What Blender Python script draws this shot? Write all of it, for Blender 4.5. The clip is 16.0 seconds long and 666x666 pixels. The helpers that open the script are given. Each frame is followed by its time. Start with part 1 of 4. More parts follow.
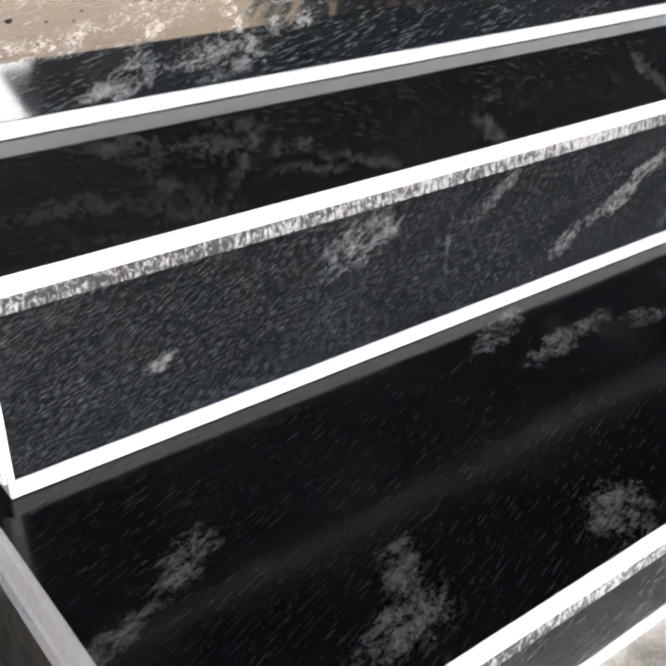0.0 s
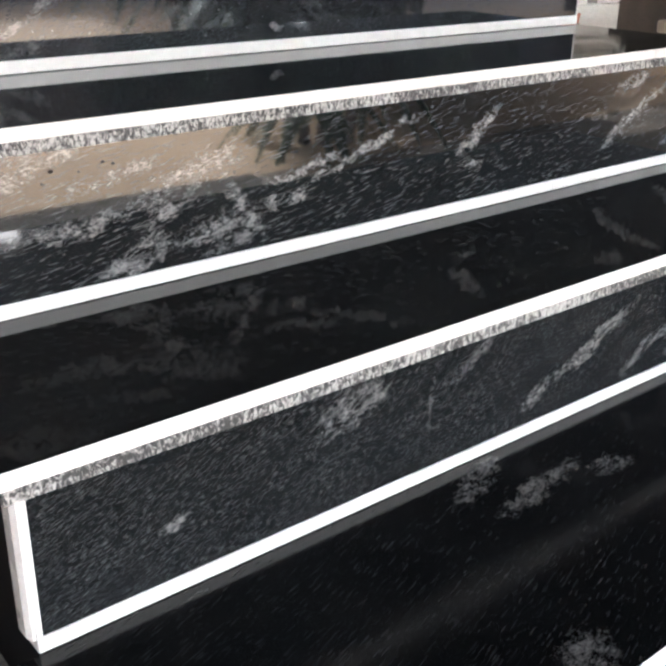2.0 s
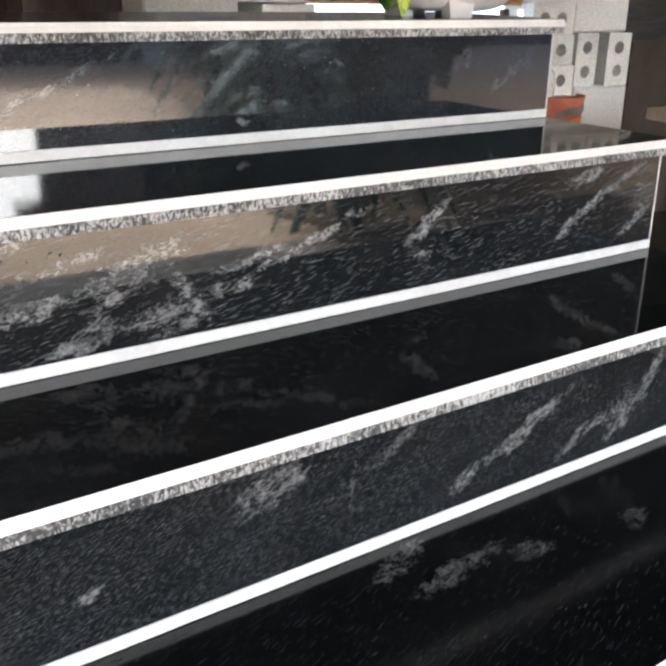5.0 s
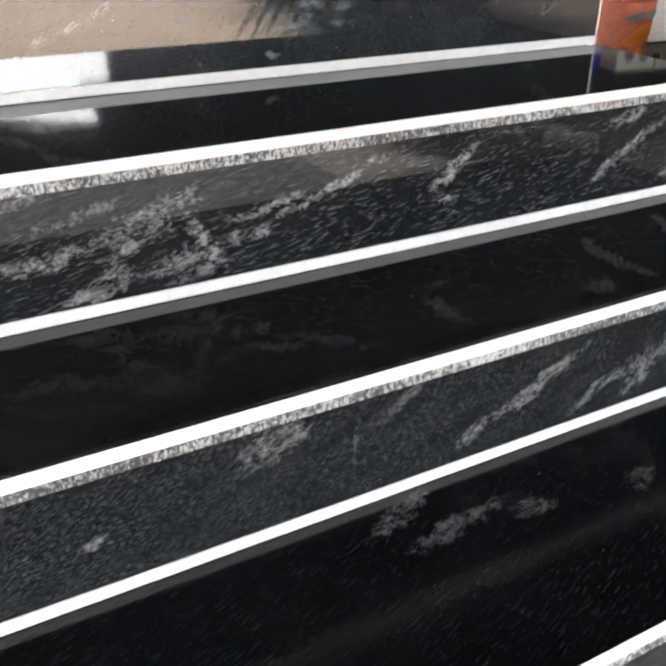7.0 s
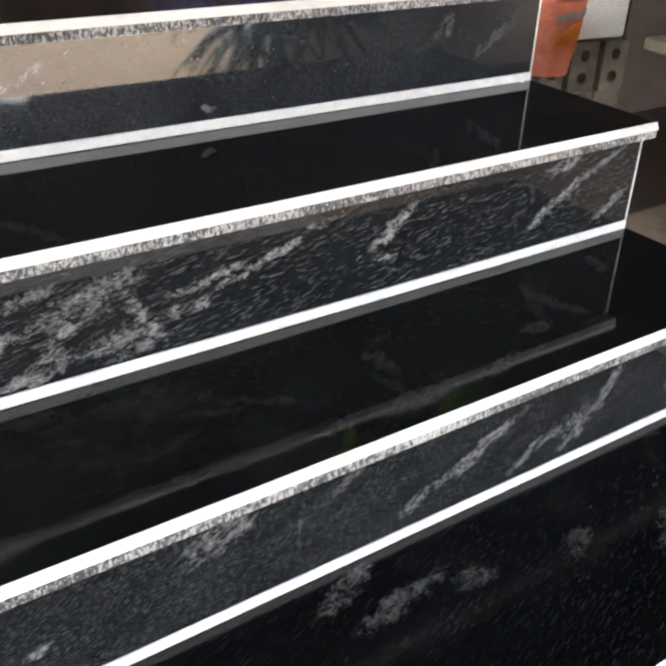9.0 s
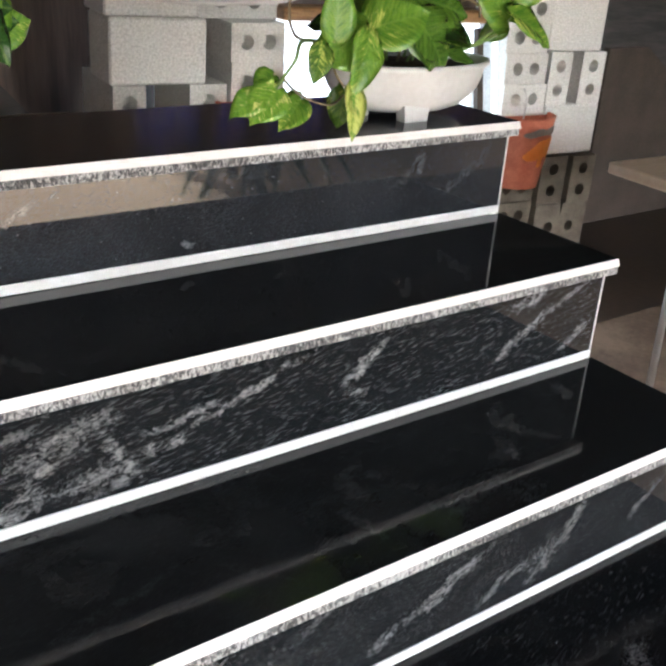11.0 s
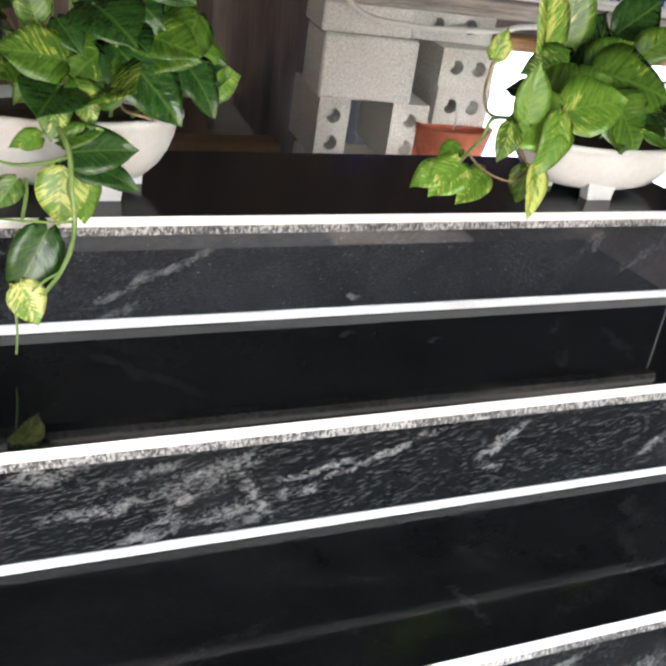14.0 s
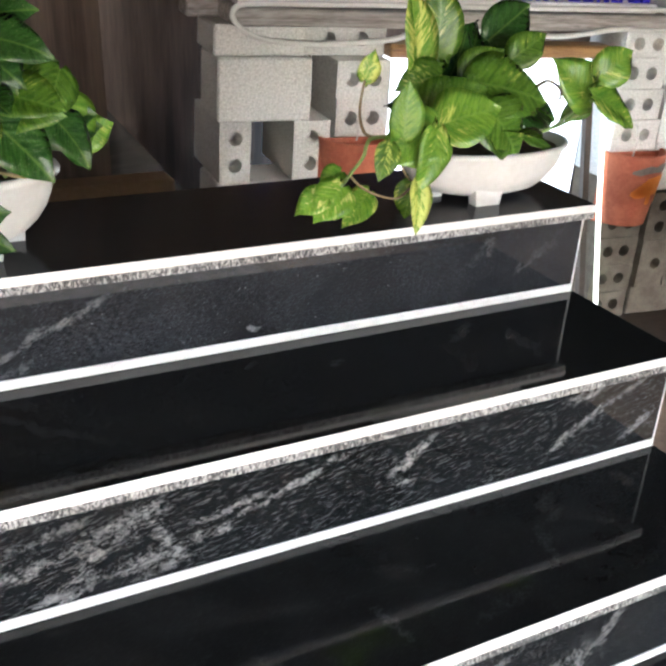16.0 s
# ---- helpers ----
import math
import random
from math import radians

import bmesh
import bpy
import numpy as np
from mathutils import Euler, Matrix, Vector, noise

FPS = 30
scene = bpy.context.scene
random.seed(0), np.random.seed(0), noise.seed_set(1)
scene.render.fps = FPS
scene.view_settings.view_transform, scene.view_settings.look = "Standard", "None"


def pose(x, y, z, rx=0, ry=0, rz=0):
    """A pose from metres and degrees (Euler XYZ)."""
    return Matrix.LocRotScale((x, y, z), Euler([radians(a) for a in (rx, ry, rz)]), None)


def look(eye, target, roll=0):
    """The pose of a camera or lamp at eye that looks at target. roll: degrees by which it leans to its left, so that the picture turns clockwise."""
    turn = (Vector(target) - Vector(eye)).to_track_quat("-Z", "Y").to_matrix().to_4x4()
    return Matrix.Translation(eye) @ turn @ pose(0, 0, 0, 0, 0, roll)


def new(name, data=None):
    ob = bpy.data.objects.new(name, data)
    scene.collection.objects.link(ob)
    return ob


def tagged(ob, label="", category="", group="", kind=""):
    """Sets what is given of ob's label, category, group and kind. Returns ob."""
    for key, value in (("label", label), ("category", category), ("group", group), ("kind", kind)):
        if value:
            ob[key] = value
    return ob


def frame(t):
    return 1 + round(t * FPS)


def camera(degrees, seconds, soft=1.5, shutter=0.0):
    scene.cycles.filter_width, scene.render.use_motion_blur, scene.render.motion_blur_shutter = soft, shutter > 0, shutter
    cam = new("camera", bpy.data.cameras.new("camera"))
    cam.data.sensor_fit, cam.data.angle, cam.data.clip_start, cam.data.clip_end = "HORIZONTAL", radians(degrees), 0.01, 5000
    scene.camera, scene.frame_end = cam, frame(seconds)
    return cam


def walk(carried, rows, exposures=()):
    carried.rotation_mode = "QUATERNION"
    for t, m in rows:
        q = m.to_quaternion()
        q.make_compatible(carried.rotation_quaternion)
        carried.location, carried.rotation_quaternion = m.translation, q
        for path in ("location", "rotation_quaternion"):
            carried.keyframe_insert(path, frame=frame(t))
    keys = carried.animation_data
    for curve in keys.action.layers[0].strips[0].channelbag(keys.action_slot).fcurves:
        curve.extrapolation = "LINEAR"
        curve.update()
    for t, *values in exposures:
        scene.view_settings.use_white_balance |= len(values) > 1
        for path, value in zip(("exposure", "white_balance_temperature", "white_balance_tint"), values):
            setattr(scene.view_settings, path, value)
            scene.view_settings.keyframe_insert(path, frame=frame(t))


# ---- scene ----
cam = camera(37.86, 16.0, soft=3.0)
PATH = [
    (0, (-1.3007, -0.5458, 0.4236), (-0.3443, 0.6997, -0.4562), 0.45),
    (0.5, (-1.3205, -0.5521, 0.4578), (-0.3662, 0.6940, -0.4235), 0.47),
    (1, (-1.3337, -0.5601, 0.4820), (-0.3470, 0.6897, -0.3572), 0.66),
    (1.5, (-1.3418, -0.5661, 0.5020), (-0.3329, 0.6977, -0.2886), 0.92),
    (2, (-1.3454, -0.5760, 0.5161), (-0.3088, 0.7042, -0.2094), 1.00),
    (2.5, (-1.3499, -0.5874, 0.5281), (-0.2887, 0.6988, -0.1498), 1.17),
    (3, (-1.3580, -0.5956, 0.5387), (-0.2726, 0.6883, -0.1042), 1.74),
    (3.5, (-1.3660, -0.6041, 0.5532), (-0.2592, 0.6709, -0.0708), 2.24),
    (6, (-1.2331, -0.7028, 0.5721), (-0.3368, 0.7148, -0.0814), 0.74),
    (6.5, (-1.2293, -0.6958, 0.6028), (-0.3680, 0.6966, -0.1451), 1.29),
    (7, (-1.2299, -0.6877, 0.6337), (-0.3659, 0.6632, -0.1841), 1.86),
    (7.5, (-1.2258, -0.6760, 0.6579), (-0.3372, 0.6410, -0.1883), 1.44),
    (8, (-1.2231, -0.6614, 0.6848), (-0.3204, 0.6295, -0.1862), 1.91),
    (8.5, (-1.2156, -0.6431, 0.7141), (-0.2898, 0.6107, -0.1863), 2.20),
    (9, (-1.2077, -0.6310, 0.7416), (-0.2579, 0.6239, -0.1320), 3.21),
    (11.5, (-1.2134, -0.6356, 0.8333), (-0.1981, 0.6772, 0.1361), 4.54),
    (12, (-1.2343, -0.6411, 0.8560), (-0.2752, 0.7277, 0.1876), 5.23),
    (12.5, (-1.2418, -0.6477, 0.8777), (-0.3611, 0.7714, 0.2065), 6.33),
    (13, (-1.2357, -0.6522, 0.8983), (-0.4110, 0.7793, 0.1835), 7.79),
    (13.5, (-1.2180, -0.6505, 0.9186), (-0.4465, 0.7908, 0.1653), 8.49),
    (14, (-1.1940, -0.6460, 0.9357), (-0.4568, 0.7906, 0.1403), 9.04),
    (14.5, (-1.1676, -0.6444, 0.9446), (-0.4590, 0.7893, 0.1186), 9.01),
    (15, (-1.1497, -0.6493, 0.9574), (-0.4066, 0.7581, 0.1167), 6.39),
    (15.5, (-1.1398, -0.6607, 0.9647), (-0.3544, 0.7447, 0.1598), 4.80),
    (16, (-1.1369, -0.6659, 0.9726), (-0.3107, 0.7338, 0.1992), 4.22),
]
EXPO, KELVIN, TINT = 1.50, 5150, 6
walk(cam, [(t, look(eye, target, roll)) for t, eye, target, roll in PATH], exposures=[(t, EXPO + more, KELVIN, TINT) for t, more in ((0.0, 0.14), (1.5, 0.10), (3.0, -0.04), (6.0, -0.14), (7.5, -0.04), (9.0, 0.0), (12.0, 0.10), (13.0, 0.15), (14.0, 0.32), (15.0, 0.45), (16.0, 0.30))])

# ---- world, sun, exposure ----
world = bpy.data.worlds.new("sky")
scene.world = world
world.use_nodes = True
wn = world.node_tree.nodes
sky = wn.new("ShaderNodeTexSky")
sky.sky_type, sky.sun_disc = "NISHITA", False
sky.sun_elevation, sky.sun_rotation = radians(33), radians(169)
sky.air_density, sky.dust_density, sky.ozone_density = 0.7, 9.0, 0.6
world.node_tree.links.new(sky.outputs[0], wn["Background"].inputs[0])
wn["Background"].inputs[1].default_value = 0.48
sun_data = bpy.data.lights.new("sun", "SUN")
sun_data.energy, sun_data.angle, sun_data.color = 5.5, radians(0.6), (1.0, 0.95, 0.87)
sun = new("sun", sun_data)
sun.matrix_world = look((0, 0, 0), (-math.sin(radians(169)) * math.cos(radians(33)), -math.cos(radians(169)) * math.cos(radians(33)), -math.sin(radians(33))))


# ---- materials ----
def material(name):
    m = bpy.data.materials.new(name)
    m.use_nodes = True
    return m, m.node_tree.nodes, m.node_tree.links, m.node_tree.nodes["Principled BSDF"]


def put(nodes, kind, **settings):
    """A node, with settings by attribute-free input names."""
    n = nodes.new(kind)
    for key, value in settings.items():
        n.inputs[key.replace("_", " ")].default_value = value
    return n


def calc(nodes, links, op, a, b=0.0, c=0.0, clamp=False):
    n = nodes.new("ShaderNodeMath")
    n.operation, n.use_clamp = op, clamp
    for slot, v in enumerate((a, b, c)):
        if isinstance(v, (int, float)):
            n.inputs[slot].default_value = v
        else:
            links.new(v, n.inputs[slot])
    return n.outputs[0]


def blend(nodes, links, fac, a, b):
    n = nodes.new("ShaderNodeMix")
    n.data_type = "RGBA"
    for slot, v in ((0, fac), (6, a), (7, b)):
        if isinstance(v, (int, float)):
            n.inputs[slot].default_value = v
        elif isinstance(v, tuple):
            n.inputs[slot].default_value = (*v, 1)
        else:
            links.new(v, n.inputs[slot])
    return n.outputs[2]


def coords(nodes, links, scale=(1, 1, 1), turn=(0, 0, 0), shift=(0, 0, 0), source=None):
    m = nodes.new("ShaderNodeMapping")
    m.inputs["Scale"].default_value, m.inputs["Location"].default_value = scale, shift
    m.inputs["Rotation"].default_value = [radians(a) for a in turn]
    if source is None:
        source = nodes.new("ShaderNodeTexCoord").outputs["Object"]
    links.new(source, m.inputs["Vector"])
    return m.outputs[0]


def noise_tex(nodes, links, vector, scale, detail=4.0, rough=0.6, distort=0.0):
    n = put(nodes, "ShaderNodeTexNoise", Scale=scale, Detail=detail, Roughness=rough, Distortion=distort)
    links.new(vector, n.inputs["Vector"])
    return n.outputs["Fac"]


def ramp(nodes, links, fac, low, high):
    n = put(nodes, "ShaderNodeMapRange", From_Min=low, From_Max=high)
    n.interpolation_type = "SMOOTHSTEP"
    links.new(fac, n.inputs[0])
    return n.outputs[0]


def bumped(nodes, links, bsdf, height, strength=0.3, distance=0.002):
    b = put(nodes, "ShaderNodeBump", Strength=strength, Distance=distance)
    links.new(height, b.inputs["Height"])
    links.new(b.outputs[0], bsdf.inputs["Normal"])


def surface(name, a, b, scale=12.0, rough=0.6, spread=0.15, bump=0.3, stretch=(1, 1, 1), grain=90.0, metal=0.0, each=0.0, depth=0.002):
    """A general surface: two colours mixed by coarse and fine noise, with relief."""
    m, nodes, links, bsdf = material(name)
    v = coords(nodes, links, stretch)
    if each:
        info = nodes.new("ShaderNodeObjectInfo")
        add = nodes.new("ShaderNodeVectorMath")
        comb = nodes.new("ShaderNodeCombineXYZ")
        links.new(calc(nodes, links, "MULTIPLY", info.outputs["Random"], 37.0), comb.inputs[0])
        links.new(v, add.inputs[0]), links.new(comb.outputs[0], add.inputs[1])
        v = add.outputs[0]
    coarse, fine = noise_tex(nodes, links, v, scale, 5, 0.6), noise_tex(nodes, links, v, grain, 3, 0.7)
    mixed = calc(nodes, links, "ADD", calc(nodes, links, "MULTIPLY", coarse, 0.65), calc(nodes, links, "MULTIPLY", fine, 0.35))
    colour = blend(nodes, links, ramp(nodes, links, mixed, 0.35, 0.65), a, b)
    if each:
        hue = nodes.new("ShaderNodeHueSaturation")
        links.new(colour, hue.inputs["Color"])
        links.new(calc(nodes, links, "MULTIPLY_ADD", info.outputs["Random"], each, 1 - each / 2), hue.inputs["Value"])
        colour = hue.outputs[0]
    links.new(colour, bsdf.inputs["Base Color"])
    links.new(calc(nodes, links, "MULTIPLY_ADD", coarse, spread * 2, rough - spread), bsdf.inputs["Roughness"])
    bsdf.inputs["Metallic"].default_value = metal
    if bump:
        bumped(nodes, links, bsdf, mixed, bump, depth)
    return m


def stone(name, plane, base, grain, grain_angle, grain_scale, veins, rough=0.035, dust=0.0, smear=0.0, sparse=0.0, ior=1.75, specks=0.0, vein_share=1.0):
    """Polished black granite. plane: 'xz' for upright slabs, 'xy' for lying ones. grain: how much of the fine pale dashes.
    veins: rows of (u, v, half length, half width, degrees, strength), in metres on the slab."""
    m, nodes, links, bsdf = material(name)
    obj = nodes.new("ShaderNodeTexCoord").outputs["Object"]
    if plane == "xz":
        sep, comb = nodes.new("ShaderNodeSeparateXYZ"), nodes.new("ShaderNodeCombineXYZ")
        links.new(obj, sep.inputs[0])
        links.new(sep.outputs[0], comb.inputs[0]), links.new(sep.outputs[2], comb.inputs[1])
        links.new(sep.outputs[1], comb.inputs[2])
        obj = comb.outputs[0]
    # fine dashes, drawn out along the grain, over a finer scatter of crystals
    turned = coords(nodes, links, turn=(0, 0, -grain_angle), source=obj)
    along = coords(nodes, links, scale=(1, 9.0, 3), source=turned)
    dash = noise_tex(nodes, links, along, grain_scale, 2.5, 0.6, 0.05)
    clumps = noise_tex(nodes, links, coords(nodes, links, scale=(1, 2.5, 1), source=turned), 16, 4, 0.65)
    speck = noise_tex(nodes, links, coords(nodes, links, scale=(1, 2.0, 1), source=turned), 520, 2, 0.6)
    dashes = calc(nodes, links, "MULTIPLY", ramp(nodes, links, dash, 0.46 + sparse, 0.76 + sparse), ramp(nodes, links, clumps, 0.15, 0.70))
    pale = calc(nodes, links, "MULTIPLY", dashes, grain)
    pale = calc(nodes, links, "ADD", pale, calc(nodes, links, "MULTIPLY", ramp(nodes, links, speck, 0.60, 0.76), grain * 0.30))
    pin = noise_tex(nodes, links, obj, 270, 2, 0.5)
    pale = calc(nodes, links, "ADD", pale, calc(nodes, links, "MULTIPLY", ramp(nodes, links, pin, 0.72, 0.80), specks))
    # crystalline clouds and veins: flecks that thin out towards a ragged rim
    fleck = noise_tex(nodes, links, coords(nodes, links, scale=(1, 2.0, 1), source=turned), 150, 8, 0.82, 0.5)
    patchy = noise_tex(nodes, links, coords(nodes, links, scale=(1, 1.6, 1), source=turned), 42, 5, 0.7, 0.6)
    fleck = calc(nodes, links, "MULTIPLY_ADD", calc(nodes, links, "SUBTRACT", patchy, 0.5), 0.75, fleck)
    wob = put(nodes, "ShaderNodeTexNoise", Scale=21.0, Detail=9.0, Roughness=0.78)
    links.new(obj, wob.inputs["Vector"])
    off = nodes.new("ShaderNodeVectorMath")
    off.operation = "MULTIPLY_ADD"
    links.new(wob.outputs["Color"], off.inputs[0]), links.new(obj, off.inputs[2])
    off.inputs[1].default_value = (0.050, 0.040, 0.0)
    for u, v, half_l, half_w, angle, strength in veins:
        sub = nodes.new("ShaderNodeVectorMath")
        sub.operation = "SUBTRACT"
        links.new(off.outputs[0], sub.inputs[0])
        sub.inputs[1].default_value = (u + 0.025, v + 0.020, 0)
        local = coords(nodes, links, turn=(0, 0, -angle), source=sub.outputs[0])
        local = coords(nodes, links, scale=(1 / half_l, 1 / half_w, 0), source=local)
        ln = nodes.new("ShaderNodeVectorMath")
        ln.operation = "LENGTH"
        links.new(local, ln.inputs[0])
        inside = calc(nodes, links, "SUBTRACT", 1.15, ln.outputs["Value"], clamp=True)
        reach = calc(nodes, links, "MULTIPLY_ADD", calc(nodes, links, "MINIMUM", inside, 0.70), 0.26, fleck)
        hit = calc(nodes, links, "MULTIPLY", ramp(nodes, links, reach, 0.555, 0.88), ramp(nodes, links, inside, 0.0, 0.45))
        pale = calc(nodes, links, "MAXIMUM", pale, calc(nodes, links, "MULTIPLY", hit, strength * vein_share))
    cloud = noise_tex(nodes, links, obj, 7, 5, 0.6)
    ground = blend(nodes, links, ramp(nodes, links, cloud, 0.3, 0.75), base, tuple(c * 1.7 for c in base))
    colour = blend(nodes, links, calc(nodes, links, "MINIMUM", pale, 1.0), ground, (0.40, 0.40, 0.41))
    if smear:
        smudge = noise_tex(nodes, links, coords(nodes, links, scale=(1, 2.2, 1), turn=(0, 0, 25), source=obj), 9, 6, 0.7, 1.5)
        colour = blend(nodes, links, calc(nodes, links, "MULTIPLY", ramp(nodes, links, smudge, 0.52, 0.8), smear), colour, (0.16, 0.155, 0.15))
    links.new(colour, bsdf.inputs["Base Color"])
    hand = noise_tex(nodes, links, obj, 11, 5, 0.65, 0.8)
    links.new(calc(nodes, links, "MULTIPLY_ADD", ramp(nodes, links, hand, 0.45, 0.85), dust, rough), bsdf.inputs["Roughness"])
    bsdf.inputs["IOR"].default_value = ior
    bumped(nodes, links, bsdf, noise_tex(nodes, links, obj, 5, 2, 0.5), 0.02, 0.004)
    return m


BLACK, DUSTY = (0.0038, 0.0046, 0.0056), (0.0105, 0.0120, 0.0132)
RISER_VEINS = {
    0: [(-0.75, -0.13, 0.05, 0.02, 30, 0.4)],
    1: [(-0.851, 0.112, 0.055, 0.026, 22, 0.55), (-1.034, 0.065, 0.018, 0.010, 10, 0.6), (-0.516, 0.080, 0.110, 0.013, 23, 0.6),
        (-0.600, 0.045, 0.028, 0.016, 30, 0.65), (-0.404, 0.050, 0.065, 0.012, 25, 0.5), (-0.339, 0.055, 0.045, 0.028, 45, 0.55),
        (-0.29, 0.090, 0.060, 0.015, 58, 0.55), (-0.13, 0.08, 0.06, 0.016, 40, 0.45), (-0.70, 0.12, 0.05, 0.012, 30, 0.3), (-0.758, 0.092, 0.050, 0.0022, 88, 0.3)],
    2: [(-0.993, 0.244, 0.085, 0.0131, 4, 0.68), (-0.878, 0.269, 0.085, 0.0246, 16, 0.72), (-0.887, 0.258, 0.060, 0.0197, 46, 0.68), (-0.932, 0.203, 0.060, 0.0197, 15, 0.68),
        (-0.846, 0.217, 0.080, 0.018, 11, 0.72), (-0.809, 0.227, 0.045, 0.0131, -53, 0.77), (-0.833, 0.194, 0.050, 0.0115, 9, 0.59), (-0.762, 0.228, 0.040, 0.0107, 8, 0.77),
        (-0.651, 0.271, 0.140, 0.007, 19, 0.81), (-0.744, 0.258, 0.075, 0.0082, 14, 0.68), (-0.95, 0.285, 0.06, 0.0098, 14, 0.51), (-0.470, 0.268, 0.065, 0.0115, 40, 0.85),
        (-0.485, 0.232, 0.045, 0.0082, -8, 0.59), (-0.168, 0.245, 0.075, 0.0131, 30, 0.85), (-0.16, 0.302, 0.050, 0.0148, 12, 0.77),
        (-0.046, 0.222, 0.055, 0.0107, 32, 0.77), (-0.09, 0.285, 0.08, 0.0082, 25, 0.59), (-1.045, 0.304, 0.07, 0.0205, 12, 0.59)],
    3: [(-0.885, 0.418, 0.150, 0.0075, 25, 0.40), (-0.935, 0.366, 0.055, 0.007, 25, 0.3), (-0.596, 0.371, 0.014, 0.008, -20, 0.6),
        (-0.19, 0.448, 0.022, 0.018, 0, 0.3), (-0.22, 0.43, 0.040, 0.008, 35, 0.2), (-0.10, 0.415, 0.060, 0.013, 33, 0.26), (-0.05, 0.45, 0.035, 0.010, 50, 0.22)],
}
TREAD_VEINS = {
    0: [(-0.722, -0.033, 0.060, 0.020, 25, 0.62), (-0.675, -0.075, 0.085, 0.016, 10, 0.62), (-0.588, -0.092, 0.036, 0.020, -10, 0.5),
        (-0.832, -0.255, 0.042, 0.026, 30, 0.6), (-0.985, -0.212, 0.042, 0.018, 60, 0.5), (-1.018, -0.250, 0.055, 0.022, 12, 0.55), (-1.150, -0.153, 0.045, 0.010, 24, 0.5),
        (-1.095, -0.122, 0.045, 0.018, 32, 0.6), (-0.44, -0.11, 0.035, 0.018, 30, 0.35), (-0.33, -0.16, 0.06, 0.022, 30, 0.4)],
    1: [(-0.601, 0.058, 0.055, 0.014, -80, 0.16), (-0.925, 0.062, 0.05, 0.025, 10, 0.10), (-0.897, 0.076, 0.110, 0.010, 15, 0.10), (-0.319, 0.106, 0.055, 0.016, 70, 0.14), (-0.75, 0.054, 0.060, 0.008, -50, 0.08), (-0.265, 0.165, 0.05, 0.025, 60, 0.12), (-0.53, 0.137, 0.05, 0.014, -20, 0.10), (-0.45, 0.03, 0.07, 0.015, 15, 0.10)],
    2: [(-0.51, 0.382, 0.022, 0.010, 20, 0.15), (-0.28, 0.40, 0.06, 0.02, 40, 0.08)],
    3: [(-0.55, 0.57, 0.04, 0.010, 10, 0.08)],
}
riser_stone = [
    stone("granite_riser_lowest", "xz", (0.0050, 0.0060, 0.0074), 0.30, 20, 90, RISER_VEINS[0], ior=1.45, specks=0.15),
    stone("granite_riser_low", "xz", (0.0050, 0.0062, 0.0076), 0.28, 24, 125, RISER_VEINS[1], ior=1.7, specks=0.15),
    stone("granite_riser_middle", "xz", (0.0060, 0.0072, 0.0088), 0.44, 12, 68, RISER_VEINS[2], sparse=0.04, ior=1.9, specks=0.15),
    stone("granite_riser_high", "xz", (0.0125, 0.0142, 0.0180), 0.17, 25, 130, RISER_VEINS[3], ior=1.85, specks=0.8),
]
tread_stone = [
    stone("granite_tread_lowest", "xy", BLACK, 0.20, 19, 50, TREAD_VEINS[0], 0.15, 0.06, 0.02, 0.09, ior=1.34, specks=0.02, vein_share=0.85),
    stone("granite_tread_low", "xy", DUSTY, 0.03, 20, 90, TREAD_VEINS[1], 0.045, 0.06, 0.04, ior=1.34, vein_share=0.6),
    stone("granite_tread_middle", "xy", DUSTY, 0.02, 20, 90, TREAD_VEINS[2], 0.04, 0.07, 0.07, ior=1.37),
    stone("granite_top", "xy", (0.0150, 0.0165, 0.0180), 0.02, 20, 90, TREAD_VEINS[3], 0.14, 0.08, 0.09, ior=1.24),
]
white_strip = surface("white_stone_strip", (0.84, 0.835, 0.83), (0.77, 0.765, 0.76), 30, 0.28, 0.06, 0.05)


def rough_edge_material():
    m, nodes, links, bsdf = material("rough_granite_edge")
    v = coords(nodes, links, (1, 1.5, 0.55), (0, 12, 0))
    chips, patches = noise_tex(nodes, links, v, 300, 5, 0.75, 0.6), noise_tex(nodes, links, coords(nodes, links), 9, 4, 0.6)
    fac = ramp(nodes, links, calc(nodes, links, "MULTIPLY_ADD", patches, 0.35, chips), 0.61, 0.80)
    links.new(blend(nodes, links, fac, (0.030, 0.031, 0.033), (0.52, 0.52, 0.525)), bsdf.inputs["Base Color"])
    bsdf.inputs["Roughness"].default_value = 0.6
    bumped(nodes, links, bsdf, chips, 0.6, 0.0015)
    return m


rough_edge = rough_edge_material()
black_board = surface("black_board", (0.005, 0.0045, 0.004), (0.013, 0.011, 0.010), 8, 0.7, 0.1, 0.2)
mortar = surface("mortar", (0.22, 0.21, 0.19), (0.34, 0.32, 0.29), 14, 0.9, 0.05, 0.5)
concrete_block = surface("concrete_block", (0.58, 0.57, 0.53), (0.92, 0.91, 0.87), 170, 0.9, 0.05, 0.9, grain=420, each=0.18, depth=0.003)
brown_block = surface("dark_brown_concrete_block", (0.085, 0.07, 0.05), (0.16, 0.135, 0.10), 16, 0.9, 0.05, 0.8, grain=200, each=0.2, depth=0.003)
pavement_mat = surface("speckled_concrete", (0.30, 0.28, 0.24), (0.62, 0.59, 0.54), 25, 0.85, 0.08, 0.6, grain=240)
yard_mat = surface("sandy_yard", (0.52, 0.36, 0.215), (0.70, 0.50, 0.31), 0.9, 0.95, 0.03, 0.4, grain=25, depth=0.01)
